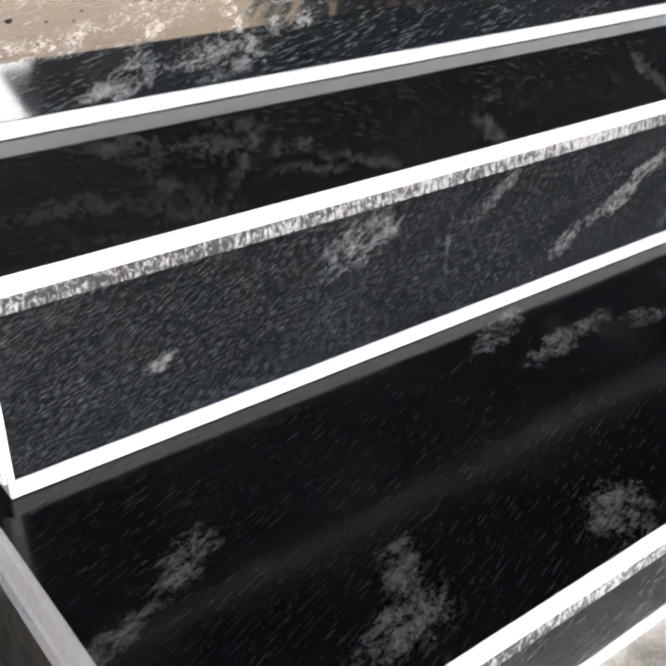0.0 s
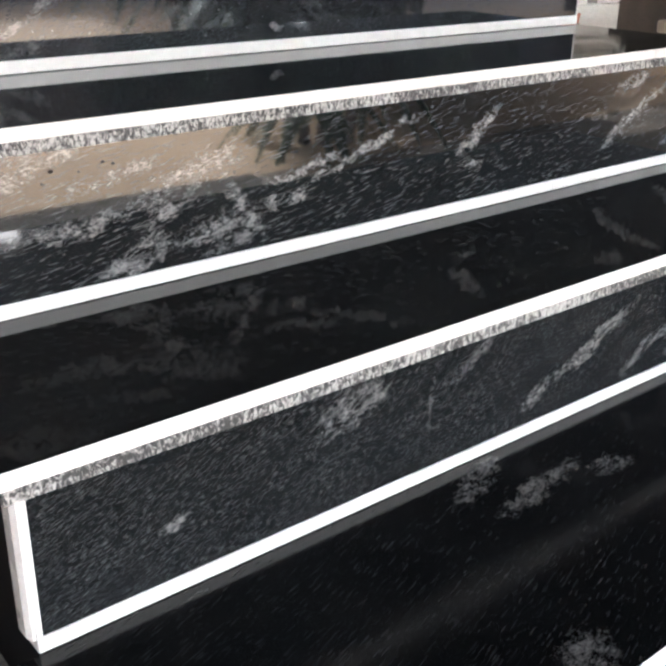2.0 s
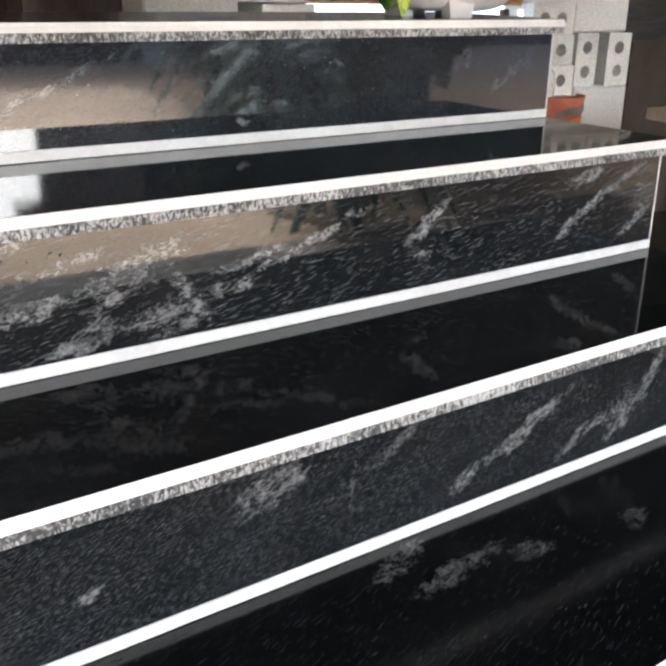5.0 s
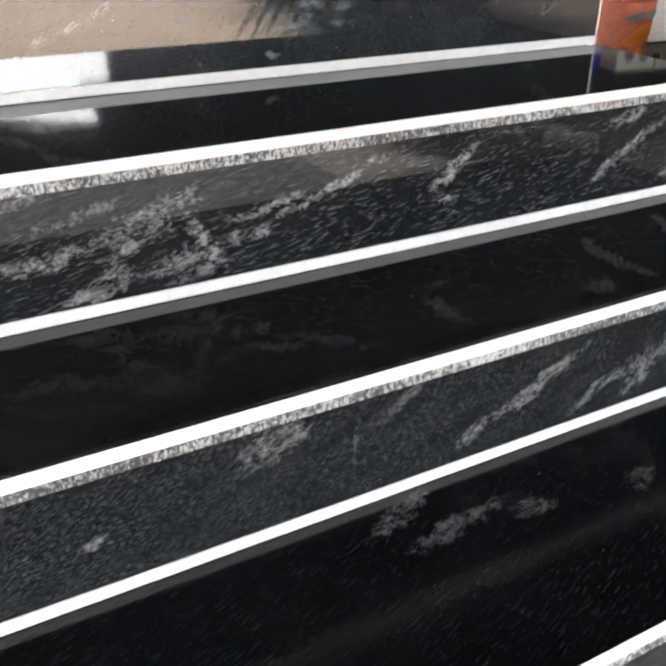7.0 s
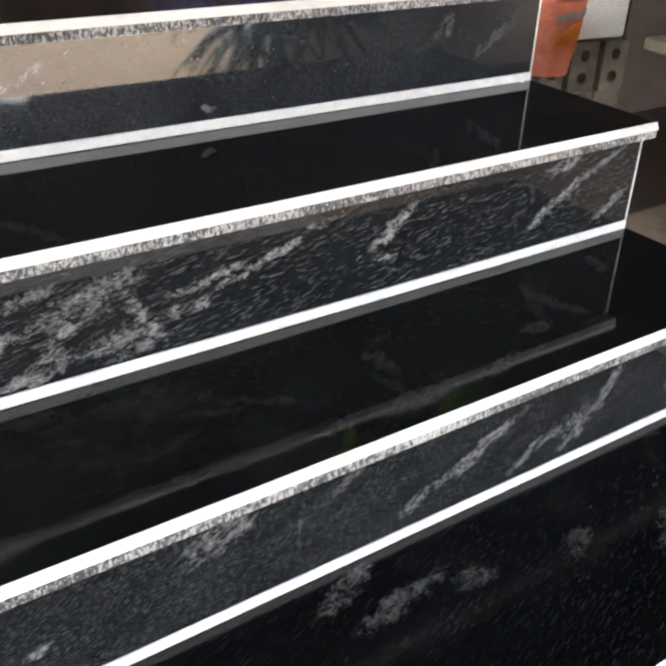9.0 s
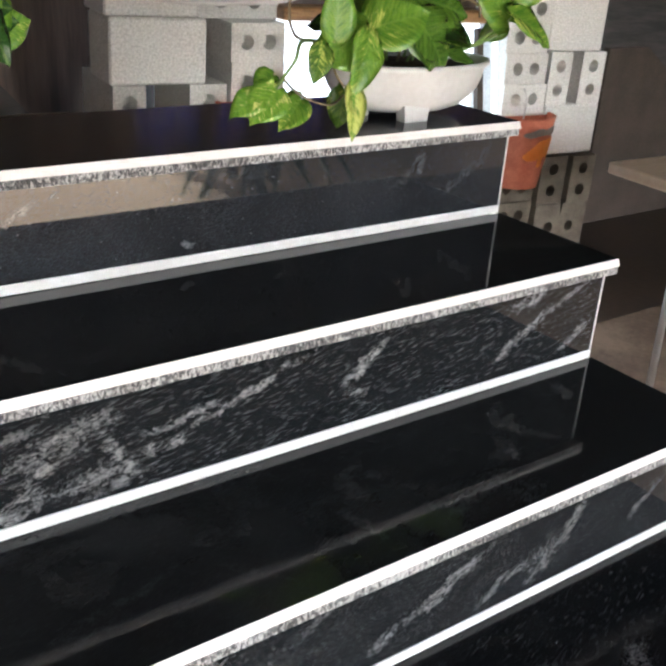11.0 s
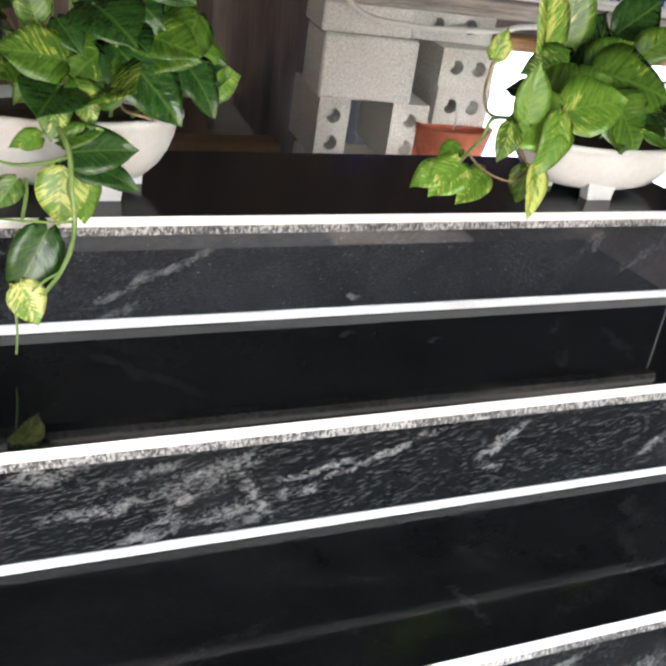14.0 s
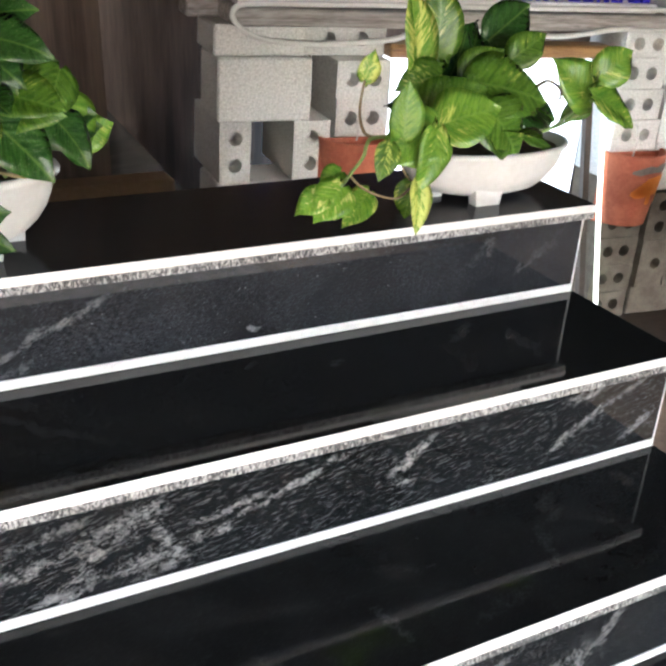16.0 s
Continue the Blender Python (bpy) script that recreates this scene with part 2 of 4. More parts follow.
# dark brown that deepens the shade on the near ground
shaded_ground_mat = surface("shaded_ground", (0.13, 0.090, 0.060), (0.24, 0.175, 0.120), 4, 0.9, 0.05, 0.4, grain=60)
floor_mat = surface("workshop_floor", (0.030, 0.021, 0.014), (0.065, 0.045, 0.030), 3, 0.6, 0.15, 0.2, grain=40)
brown_slab = surface("brown_veined_slab", (0.042, 0.029, 0.023), (0.16, 0.112, 0.086), 3.2, 0.55, 0.1, 0.05, stretch=(3.2, 3.2, 0.28), grain=11)
dark_slab = surface("dark_veined_slab", (0.022, 0.021, 0.02), (0.085, 0.075, 0.066), 3.0, 0.5, 0.1, 0.05, stretch=(0.5, 0.5, 3.0), grain=9)
timber = surface("weathered_timber", (0.20, 0.18, 0.16), (0.46, 0.43, 0.40), 9, 0.85, 0.06, 0.7, stretch=(0.7, 8, 8), grain=40)
golden_wood = surface("varnished_wood", (0.20, 0.10, 0.035), (0.42, 0.24, 0.09), 10, 0.35, 0.1, 0.3, stretch=(0.7, 8, 8), grain=40)
pale_wood = surface("pale_board", (0.50, 0.38, 0.26), (0.62, 0.50, 0.36), 6, 0.6, 0.1, 0.1, stretch=(0.6, 5, 5))
cardboard = surface("brown_board", (0.34, 0.25, 0.17), (0.44, 0.335, 0.24), 6, 0.8, 0.05, 0.1)
dark_carton = surface("dark_brown_board", (0.055, 0.042, 0.031), (0.085, 0.065, 0.05), 6, 0.8, 0.05, 0.1)
ceramic = surface("white_ceramic", (0.70, 0.71, 0.71), (0.60, 0.605, 0.60), 9, 0.35, 0.08, 0.05)
terracotta = surface("terracotta", (0.42, 0.11, 0.055), (0.58, 0.19, 0.10), 14, 0.7, 0.08, 0.25)
orange_paint = surface("orange_paint", (0.80, 0.26, 0.02), (0.86, 0.33, 0.04), 20, 0.6, 0.05, 0.1)
soil = surface("potting_soil", (0.05, 0.035, 0.022), (0.16, 0.12, 0.085), 60, 0.95, 0.02, 0.9, depth=0.006)
white_cable = surface("white_cable", (0.80, 0.79, 0.74), (0.72, 0.71, 0.66), 20, 0.45, 0.05, 0.0)
steel = surface("brushed_steel", (0.55, 0.54, 0.52), (0.68, 0.67, 0.65), 12, 0.35, 0.08, 0.05, metal=1.0)
roof_mat = surface("roof_sheet", (0.035, 0.035, 0.036), (0.06, 0.058, 0.058), 2, 0.6, 0.1, 0.1)
blue_letter = surface("blue_acrylic", (0.035, 0.028, 0.42), (0.05, 0.04, 0.50), 15, 0.25, 0.05, 0.0)
letter_edge = surface("letter_side", (0.55, 0.47, 0.30), (0.65, 0.56, 0.38), 15, 0.5, 0.05, 0.0)
foliage = surface("tree_leaves", (0.025, 0.05, 0.015), (0.06, 0.10, 0.03), 3, 0.6, 0.1, 0.0)
bark = surface("bark", (0.10, 0.075, 0.05), (0.17, 0.13, 0.10), 12, 0.9, 0.05, 0.6)
house_paint = surface("house_render", (0.05, 0.045, 0.04), (0.085, 0.076, 0.068), 1.5, 0.85, 0.05, 0.1)


def glow(name, colour, strength):
    m, nodes, links, bsdf = material(name)
    bsdf.inputs["Base Color"].default_value = (0.8, 0.8, 0.8, 1)
    bsdf.inputs["Emission Color"].default_value = (*colour, 1)
    bsdf.inputs["Emission Strength"].default_value = strength
    return m


LIGHT_BOX = 1.0
panel_glow = glow("lit_white_panel", (1.0, 1.0, 0.97), LIGHT_BOX)
tube_glow = glow("lit_tube", (1.0, 0.97, 0.72), LIGHT_BOX * 1.0)


def leaf_material(name, deep, mid, pale, share):
    """Pothos leaf: green with yellow-green patches, a paler midrib, waxy."""
    m, nodes, links, bsdf = material(name)
    info = nodes.new("ShaderNodeObjectInfo")
    uv = nodes.new("ShaderNodeTexCoord").outputs["Object"]
    comb, add = nodes.new("ShaderNodeCombineXYZ"), nodes.new("ShaderNodeVectorMath")
    links.new(calc(nodes, links, "MULTIPLY", info.outputs["Random"], 50.0), comb.inputs[2])
    links.new(uv, add.inputs[0]), links.new(comb.outputs[0], add.inputs[1])
    # pale streaks fan out from the midrib; a coarse noise says which parts of the leaf have them
    split = nodes.new("ShaderNodeSeparateXYZ")
    links.new(add.outputs[0], split.inputs[0])
    fan = nodes.new("ShaderNodeCombineXYZ")
    links.new(calc(nodes, links, "ABSOLUTE", split.outputs[0]), fan.inputs[0])
    links.new(calc(nodes, links, "MULTIPLY_ADD", calc(nodes, links, "ABSOLUTE", split.outputs[0]), -0.8, split.outputs[1]), fan.inputs[1])
    links.new(calc(nodes, links, "MULTIPLY_ADD", calc(nodes, links, "SIGN", split.outputs[0]), 3.0, split.outputs[2]), fan.inputs[2])
    streak = noise_tex(nodes, links, coords(nodes, links, (2.2, 11.0, 1), source=fan.outputs[0]), 1.6, 6, 0.7, 0.4)
    area = noise_tex(nodes, links, coords(nodes, links, (2.2, 1.3, 1), source=fan.outputs[0]), 1.5, 3, 0.6, 0.3)
    patch = calc(nodes, links, "ADD", calc(nodes, links, "MULTIPLY", streak, 0.5), calc(nodes, links, "MULTIPLY", area, 0.5))
    shift = calc(nodes, links, "MULTIPLY_ADD", info.outputs["Random"], 0.14, share)
    green = blend(nodes, links, ramp(nodes, links, noise_tex(nodes, links, coords(nodes, links, (3, 9, 1), source=fan.outputs[0]), 1.4, 5, 0.7), 0.3, 0.7), deep, mid)
    colour = blend(nodes, links, ramp(nodes, links, calc(nodes, links, "ADD", patch, shift), 0.62, 0.70), green, pale)
    dots = noise_tex(nodes, links, add.outputs[0], 42, 2, 0.5)
    colour = blend(nodes, links, calc(nodes, links, "MULTIPLY", ramp(nodes, links, dots, 0.60, 0.74), 0.22), colour, (0.34, 0.42, 0.24))
    sep = nodes.new("ShaderNodeSeparateXYZ")
    links.new(uv, sep.inputs[0])
    rib = calc(nodes, links, "SUBTRACT", 1.0, calc(nodes, links, "MULTIPLY", calc(nodes, links, "ABSOLUTE", sep.outputs[0]), 34.0), clamp=True)
    colour = blend(nodes, links, calc(nodes, links, "MULTIPLY", rib, 0.3), colour, (0.20, 0.33, 0.06))
    links.new(colour, bsdf.inputs["Base Color"])
    bsdf.inputs["Roughness"].default_value = 0.27
    relief = calc(nodes, links, "ADD", noise_tex(nodes, links, coords(nodes, links, (1.5, 9, 1), source=fan.outputs[0]), 1.5, 3, 0.5), calc(nodes, links, "MULTIPLY", noise_tex(nodes, links, add.outputs[0], 16, 3, 0.6), 0.5))
    bumped(nodes, links, bsdf, relief, 0.35, 0.004)
    return m


leaf_green = leaf_material("leaf_green", (0.034, 0.088, 0.008), (0.100, 0.185, 0.016), (0.34, 0.42, 0.07), -0.01)
leaf_gold = leaf_material("leaf_variegated", (0.07, 0.17, 0.014), (0.17, 0.30, 0.026), (0.44, 0.50, 0.10), 0.035)
leaf_cream = leaf_material("leaf_cream", (0.08, 0.19, 0.014), (0.18, 0.32, 0.026), (0.58, 0.60, 0.18), 0.045)
leaf_dark = leaf_material("leaf_dark", (0.013, 0.044, 0.007), (0.038, 0.094, 0.016), (0.16, 0.24, 0.08), -0.10)
stem_green = surface("stem_green", (0.14, 0.24, 0.05), (0.24, 0.34, 0.09), 20, 0.5, 0.05, 0.1)
stem_brown = surface("stem_brown", (0.14, 0.10, 0.05), (0.24, 0.20, 0.10), 20, 0.7, 0.05, 0.2)


# ---- building blocks ----
def link(name, bm, mat, smooth=False):
    me = bpy.data.meshes.new(name)
    bm.normal_update()
    bm.to_mesh(me)
    bm.free()
    for m in mat if isinstance(mat, (list, tuple)) else [mat]:
        me.materials.append(m)
    if smooth:
        for p in me.polygons:
            p.use_smooth = True
    return new(name, me)


def part(name, bm, mat, parent, label="", smooth=False):
    ob = link(name, bm, mat, smooth)
    ob.parent = parent
    ob.matrix_parent_inverse = Matrix()
    return tagged(ob, label)


def thing(name, at, label, category, group="", kind="", turn=0.0):
    ob = new(name)
    ob.empty_display_size = 0.05
    ob.matrix_basis = pose(*at, 0, 0, turn)
    return tagged(ob, label, category, group, kind)


def box(lo, hi, bevel=0.0, bm=None, segments=1):
    bm = bm or bmesh.new()
    made = bmesh.ops.create_cube(bm, size=1.0)["verts"]
    for v in made:
        v.co = Vector([lo[i] + (v.co[i] + 0.5) * (hi[i] - lo[i]) for i in range(3)])
    if bevel:
        edges = list({e for v in made for e in v.link_edges})
        bmesh.ops.bevel(bm, geom=edges, offset=bevel, segments=segments, affect="EDGES", profile=0.6)
    return bm


def prism(outline, axis, lo, hi):
    """An outline of (a, b) pairs pushed along an axis from lo to hi: 'x' takes (y, z), 'y' (x, z), 'z' (x, y)."""
    bm = bmesh.new()
    place = {"x": lambda a, b, c: (c, a, b), "y": lambda a, b, c: (a, c, b), "z": lambda a, b, c: (a, b, c)}[axis]
    one = [bm.verts.new(place(a, b, lo)) for a, b in outline]
    two = [bm.verts.new(place(a, b, hi)) for a, b in outline]
    bm.faces.new(one), bm.faces.new(two[::-1])
    for i in range(len(outline)):
        j = (i + 1) % len(outline)
        bm.faces.new((one[i], two[i], two[j], one[j]))
    bmesh.ops.recalc_face_normals(bm, faces=bm.faces)
    return bm


def lathe(profile, steps=48, lobes=0, wave=0.0):
    """A turned shape from (radius, z) pairs, closed where the radius is nought; lobes: fluting round it."""
    bm = bmesh.new()
    rings = []
    for r, z in profile:
        ring = []
        for i in range(steps):
            a = 2 * math.pi * i / steps
            k = 1 + wave * math.cos(lobes * a) if lobes else 1
            ring.append(bm.verts.new((r * k * math.cos(a), r * k * math.sin(a), z)))
        rings.append(ring)
    for a, b in zip(rings, rings[1:]):
        for i in range(steps):
            j = (i + 1) % steps
            bm.faces.new((a[i], a[j], b[j], b[i]))
    bm.faces.new(rings[0][::-1]), bm.faces.new(rings[-1])
    bmesh.ops.recalc_face_normals(bm, faces=bm.faces)
    return bm


def tube(points, radius, sides=8, bm=None, taper=1.0):
    """A round tube along smooth points."""
    pts = [Vector(p) for p in points]
    fine = []
    for i in range(len(pts) - 1):
        p0, p1, p2, p3 = pts[max(i - 1, 0)], pts[i], pts[i + 1], pts[min(i + 2, len(pts) - 1)]
        for s in range(6):
            t = s / 6
            fine.append(0.5 * ((2 * p1) + (p2 - p0) * t + (2 * p0 - 5 * p1 + 4 * p2 - p3) * t * t + (3 * p1 - p0 - 3 * p2 + p3) * t ** 3))
    fine.append(pts[-1])
    bm = bm or bmesh.new()
    rings = []
    for i, p in enumerate(fine):
        way = (fine[min(i + 1, len(fine) - 1)] - fine[max(i - 1, 0)]).normalized()
        side = way.cross(Vector((0.13, 0.27, 0.95))).normalized()
        up = side.cross(way)
        r = radius * (1 + (taper - 1) * i / max(len(fine) - 1, 1))
        rings.append([bm.verts.new(p + r * (math.cos(2 * math.pi * k / sides) * side + math.sin(2 * math.pi * k / sides) * up)) for k in range(sides)])
    for a, b in zip(rings, rings[1:]):
        for k in range(sides):
            j = (k + 1) % sides
            bm.faces.new((a[k], a[j], b[j], b[k]))
    bm.faces.new(rings[0][::-1]), bm.faces.new(rings[-1])
    return bm


# ---- large structure ----
FLOOR, PAD = -0.43, -0.130
tagged(link("ground", box((-60, -80, FLOOR - 0.2), (60, 1.2, FLOOR)), yard_mat), "sandy beige yard in front of the workshop", "ground", kind="structure")
tagged(link("floor", box((-6, 1.2, FLOOR - 0.2), (7, 6, FLOOR + 0.004)), floor_mat), "brown worn workshop floor behind the stairs", "floor", kind="structure")
tagged(link("pavement", box((-1.150, -1.05, FLOOR), (0.06, 0.80, PAD), 0.01), pavement_mat), "speckled grey concrete pad under the stairs", "pavement", kind="structure")
# thin dark sheet over the near yard, standing in for deeper shade
tagged(link("floor_front", box((-6, -1.95, FLOOR), (7, 1.2, FLOOR + 0.006)), shaded_ground_mat), "dark brown ground round the stairs, with shade put into its colour", "floor", kind="structure")
tagged(link("wall_north", box((-6, 4.6, FLOOR), (7, 4.8, 1.93)), house_paint), "dark rendered back wall of the workshop", "wall", kind="structure")
tagged(link("wall_west", box((-6.2, -3.0, FLOOR), (-6.0, 4.8, 1.93)), house_paint), "unseen dark rendered side wall closing the workshop", "wall", kind="structure")
# out of view; runs far forward to keep open sky out of the reflections
tagged(link("wall_east", box((7, -5.13, FLOOR), (7.2, 4.8, 1.93)), house_paint), "unseen dark rendered side wall closing the workshop", "wall", kind="structure")
# unseen roof edge, bent to shade the yard and cut off high sky
ROOF_EDGE = [(-6.2, -5.80), (-0.26, -5.80), (0.09, -5.74), (0.39, -5.62), (0.59, -5.44), (0.79, -5.26), (1.09, -5.13), (7.2, -5.13)]
tagged(link("ceiling", prism(ROOF_EDGE + [(7.2, 4.8), (-6.2, 4.8)], "z", 1.93, 1.99), roof_mat), "dark sheet roof over the workshop", "roof", kind="structure")

# ---- the stairs ----
LEVEL, FACE = (0.0, 0.17, 0.344, 0.505), (-0.2685, 0.0, 0.232, 0.472)
LEFT, RIGHT, TOP, BACK = -1.157, 0.004, 0.505, 0.722
SLAB, OVER = 0.0232, 0.020
stairs = thing("display_staircase", (0, 0, PAD), "polished black granite sample stairs with white edge strips", "staircase")
stairs.matrix_basis = Matrix()
core = [(FACE[0] + 0.018, PAD), (FACE[0] + 0.018, -SLAB)]
for k in (1, 2, 3):
    core += [(FACE[k] + 0.018, LEVEL[k - 1] - SLAB), (FACE[k] + 0.018, LEVEL[k] - SLAB)]
part("core", prism(core + [(BACK - 0.03, LEVEL[3] - SLAB), (BACK - 0.03, PAD)], "x", LEFT + 0.02, RIGHT - 0.02), black_board, stairs, "dark inner body")
for k in range(4):
    y, z0, z1 = FACE[k], (LEVEL[k - 1] if k else PAD), LEVEL[k]
    riser = part("riser", box((LEFT + 0.0045, y, z0 + 0.0145), (RIGHT - 0.003, y + 0.018, z1 - SLAB)), riser_stone[k], stairs, "upright polished black granite slab")
    part("base_strip", box((LEFT, y - 0.002, z0 + 0.0005), (RIGHT, y + 0.018, z0 + 0.0145), 0.001), white_strip, riser, "white stone strip")
    part("end_strip", prism([(LEFT - 0.006, y + 0.004), (LEFT - 0.003, y - 0.002), (LEFT - 0.0012, y - 0.002), (LEFT - 0.0004, y + 0.0005), (LEFT + 0.0004, y - 0.002), (LEFT + 0.0045, y - 0.002), (LEFT + 0.0045, y + 0.018), (LEFT - 0.006, y + 0.018)], "z", z0 + 0.0150, z1 - SLAB), white_strip, riser, "white corner strip")
    part("end_strip", box((RIGHT - 0.003, y - 0.001, z0 + 0.0150), (RIGHT, y + 0.018, z1 - SLAB)), white_strip, riser, "thin white end strip")
    front, back = y - OVER, (FACE[k + 1] - 0.002 if k < 3 else BACK)
    tread = part("tread", prism([(LEFT - 0.016, front + 0.0055), (RIGHT + 0.004, front + 0.0055), (RIGHT + 0.004, back), (LEFT - 0.016, back)], "z", z1 - 0.018, z1), tread_stone[k], stairs, "polished black granite step slab")
    # front strip: one long chamfer with a fine groove along it
    nose = [(front + 0.0055, z1 - 0.0005), (front + 0.0048, z1 - 0.0005), (front + 0.0034, z1 - 0.0046), (front + 0.0038, z1 - 0.0052), (front + 0.0028, z1 - 0.0058), (front + 0.0002, z1 - 0.0112), (front + 0.0008, z1 - 0.0118), (front + 0.0055, z1 - 0.0118)]
    part("nosing", prism(nose, "x", LEFT - 0.024, RIGHT + 0.006), white_strip, tread, "white stone nosing strip")
    part("rough_edge", box((LEFT - 0.016, front + 0.008, z1 - SLAB), (RIGHT, y + 0.02, z1 - 0.018), bm=box((LEFT - 0.016, front + 0.0008, z1 - SLAB), (RIGHT + 0.003, front + 0.008, z1 - 0.0118))), rough_edge, tread, "rough sawn underside of the slab edge")
    side = [(LEFT - 0.016, z1 - 0.0005), (LEFT - 0.021, z1 - 0.0005), (LEFT - 0.027, z1 - 0.006), (LEFT - 0.0265, z1 - 0.0068), (LEFT - 0.029, z1 - 0.008), (LEFT - 0.031, z1 - 0.018), (LEFT - 0.016, z1 - 0.018)]
    part("side_strip", prism(side, "y", front + 0.008, back), white_strip, tread, "white side strip")
    if k == 2:
        # drops of water standing on the stone
        for dx, dz, r in ((-1.014, 0.298, 0.0024), (-1.023, 0.288, 0.0014), (-0.988, 0.294, 0.0012), (-0.994, 0.281, 0.0012), (-0.964, 0.300, 0.0018), (-0.954, 0.297, 0.0018),
                          (-1.027, 0.263, 0.0026), (-0.997, 0.259, 0.0012), (-0.973, 0.257, 0.0014), (-0.965, 0.264, 0.0014), (-1.006, 0.242, 0.0016), (-1.009, 0.220, 0.0014)):
            bm = bmesh.new()
            bmesh.ops.create_uvsphere(bm, u_segments=10, v_segments=6, radius=r)
            for v in bm.verts:
                v.co = Vector((dx + v.co.x * 1.25, y + v.co.y * 0.5, dz + v.co.z * 0.85))
            part("droplet", bm, black_board, riser, "small dark drop", smooth=True)



# ---- behind the stairs: blocks, plank, sign ----
def hollow_block(at, size, holes, label, turn=0.0, mat=None, group="concrete blocks behind the stairs"):
    """A hollow concrete block; holes: (x, z) shares of its front face, bored right into it."""
    w, d, h = size
    t = thing("concrete_block", at, label, "concrete block", group, turn=turn)
    bm = bmesh.new()
    if holes:
        radius, sides = 0.021, 14
        cols, rows = sorted({a for a, _ in holes}), sorted({b for _, b in holes})
        xs = [0] + [(a + b) / 2 for a, b in zip(cols, cols[1:])] + [1]
        zs = [0] + [(a + b) / 2 for a, b in zip(rows, rows[1:])] + [1]
        for i, a in enumerate(cols):
            for j, b in enumerate(rows):
                x0, x1, z0, z1 = xs[i] * w, xs[i + 1] * w, zs[j] * h, zs[j + 1] * h
                cx, cz = a * w, b * h
                ring, rim, deep = [], [], []
                for k in range(sides):
                    ang = 2 * math.pi * (k + 0.5) / sides
                    c, s = math.cos(ang), math.sin(ang)
                    reach = min((x1 - cx if c > 0 else cx - x0) / max(abs(c), 1e-6), (z1 - cz if s > 0 else cz - z0) / max(abs(s), 1e-6))
                    rim.append(bm.verts.new((cx + reach * c, 0, cz + reach * s)))
                    ring.append(bm.verts.new((cx + radius * c, 0, cz + radius * s)))
                    deep.append(bm.verts.new((cx + radius * 0.9 * c, 0.06, cz + radius * 0.9 * s)))
                for k in range(sides):
                    n = (k + 1) % sides
                    bm.faces.new((rim[k], rim[n], ring[n], ring[k]))
                    bm.faces.new((ring[k], ring[n], deep[n], deep[k]))
                bm.faces.new(deep)
                for cxx, czz in ((x0, z0), (x1, z0), (x1, z1), (x0, z1)):
                    near = sorted(rim, key=lambda v: (v.co.x - cxx) ** 2 + (v.co.z - czz) ** 2)[:2]
                    bm.faces.new((near[0], near[1], bm.verts.new((cxx, 0, czz))))
        # back and sides
        c = [bm.verts.new(p) for p in ((0, 0, 0), (w, 0, 0), (w, 0, h), (0, 0, h), (0, d, 0), (w, d, 0), (w, d, h), (0, d, h))]
        for f in ((0, 1, 5, 4), (1, 2, 6, 5), (2, 3, 7, 6), (3, 0, 4, 7), (4, 5, 6, 7)):
            bm.faces.new([c[i] for i in f])
    else:
        box((0, 0, 0), (w, d, h), 0.006, bm)
    for v in bm.verts:
        v.co += 0.0025 * noise.noise_vector(v.co * 14 + Vector(at) * 3)
    bmesh.ops.recalc_face_normals(bm, faces=bm.faces)
    part("body", bm, mat or concrete_block, t)
    return t


TWO = [(0.30, 0.5), (0.70, 0.5)]
STACK = [(0.5, 0.28), (0.5, 0.73)]
ROW_TURN = -8.0
ROW = pose(0, 1.82, 0, 0, 0, ROW_TURN)


def row_at(s, off, z):
    """A place on the row of pillars: s along it, off behind its front, z up."""
    return tuple(ROW @ Vector((s, off, z)))


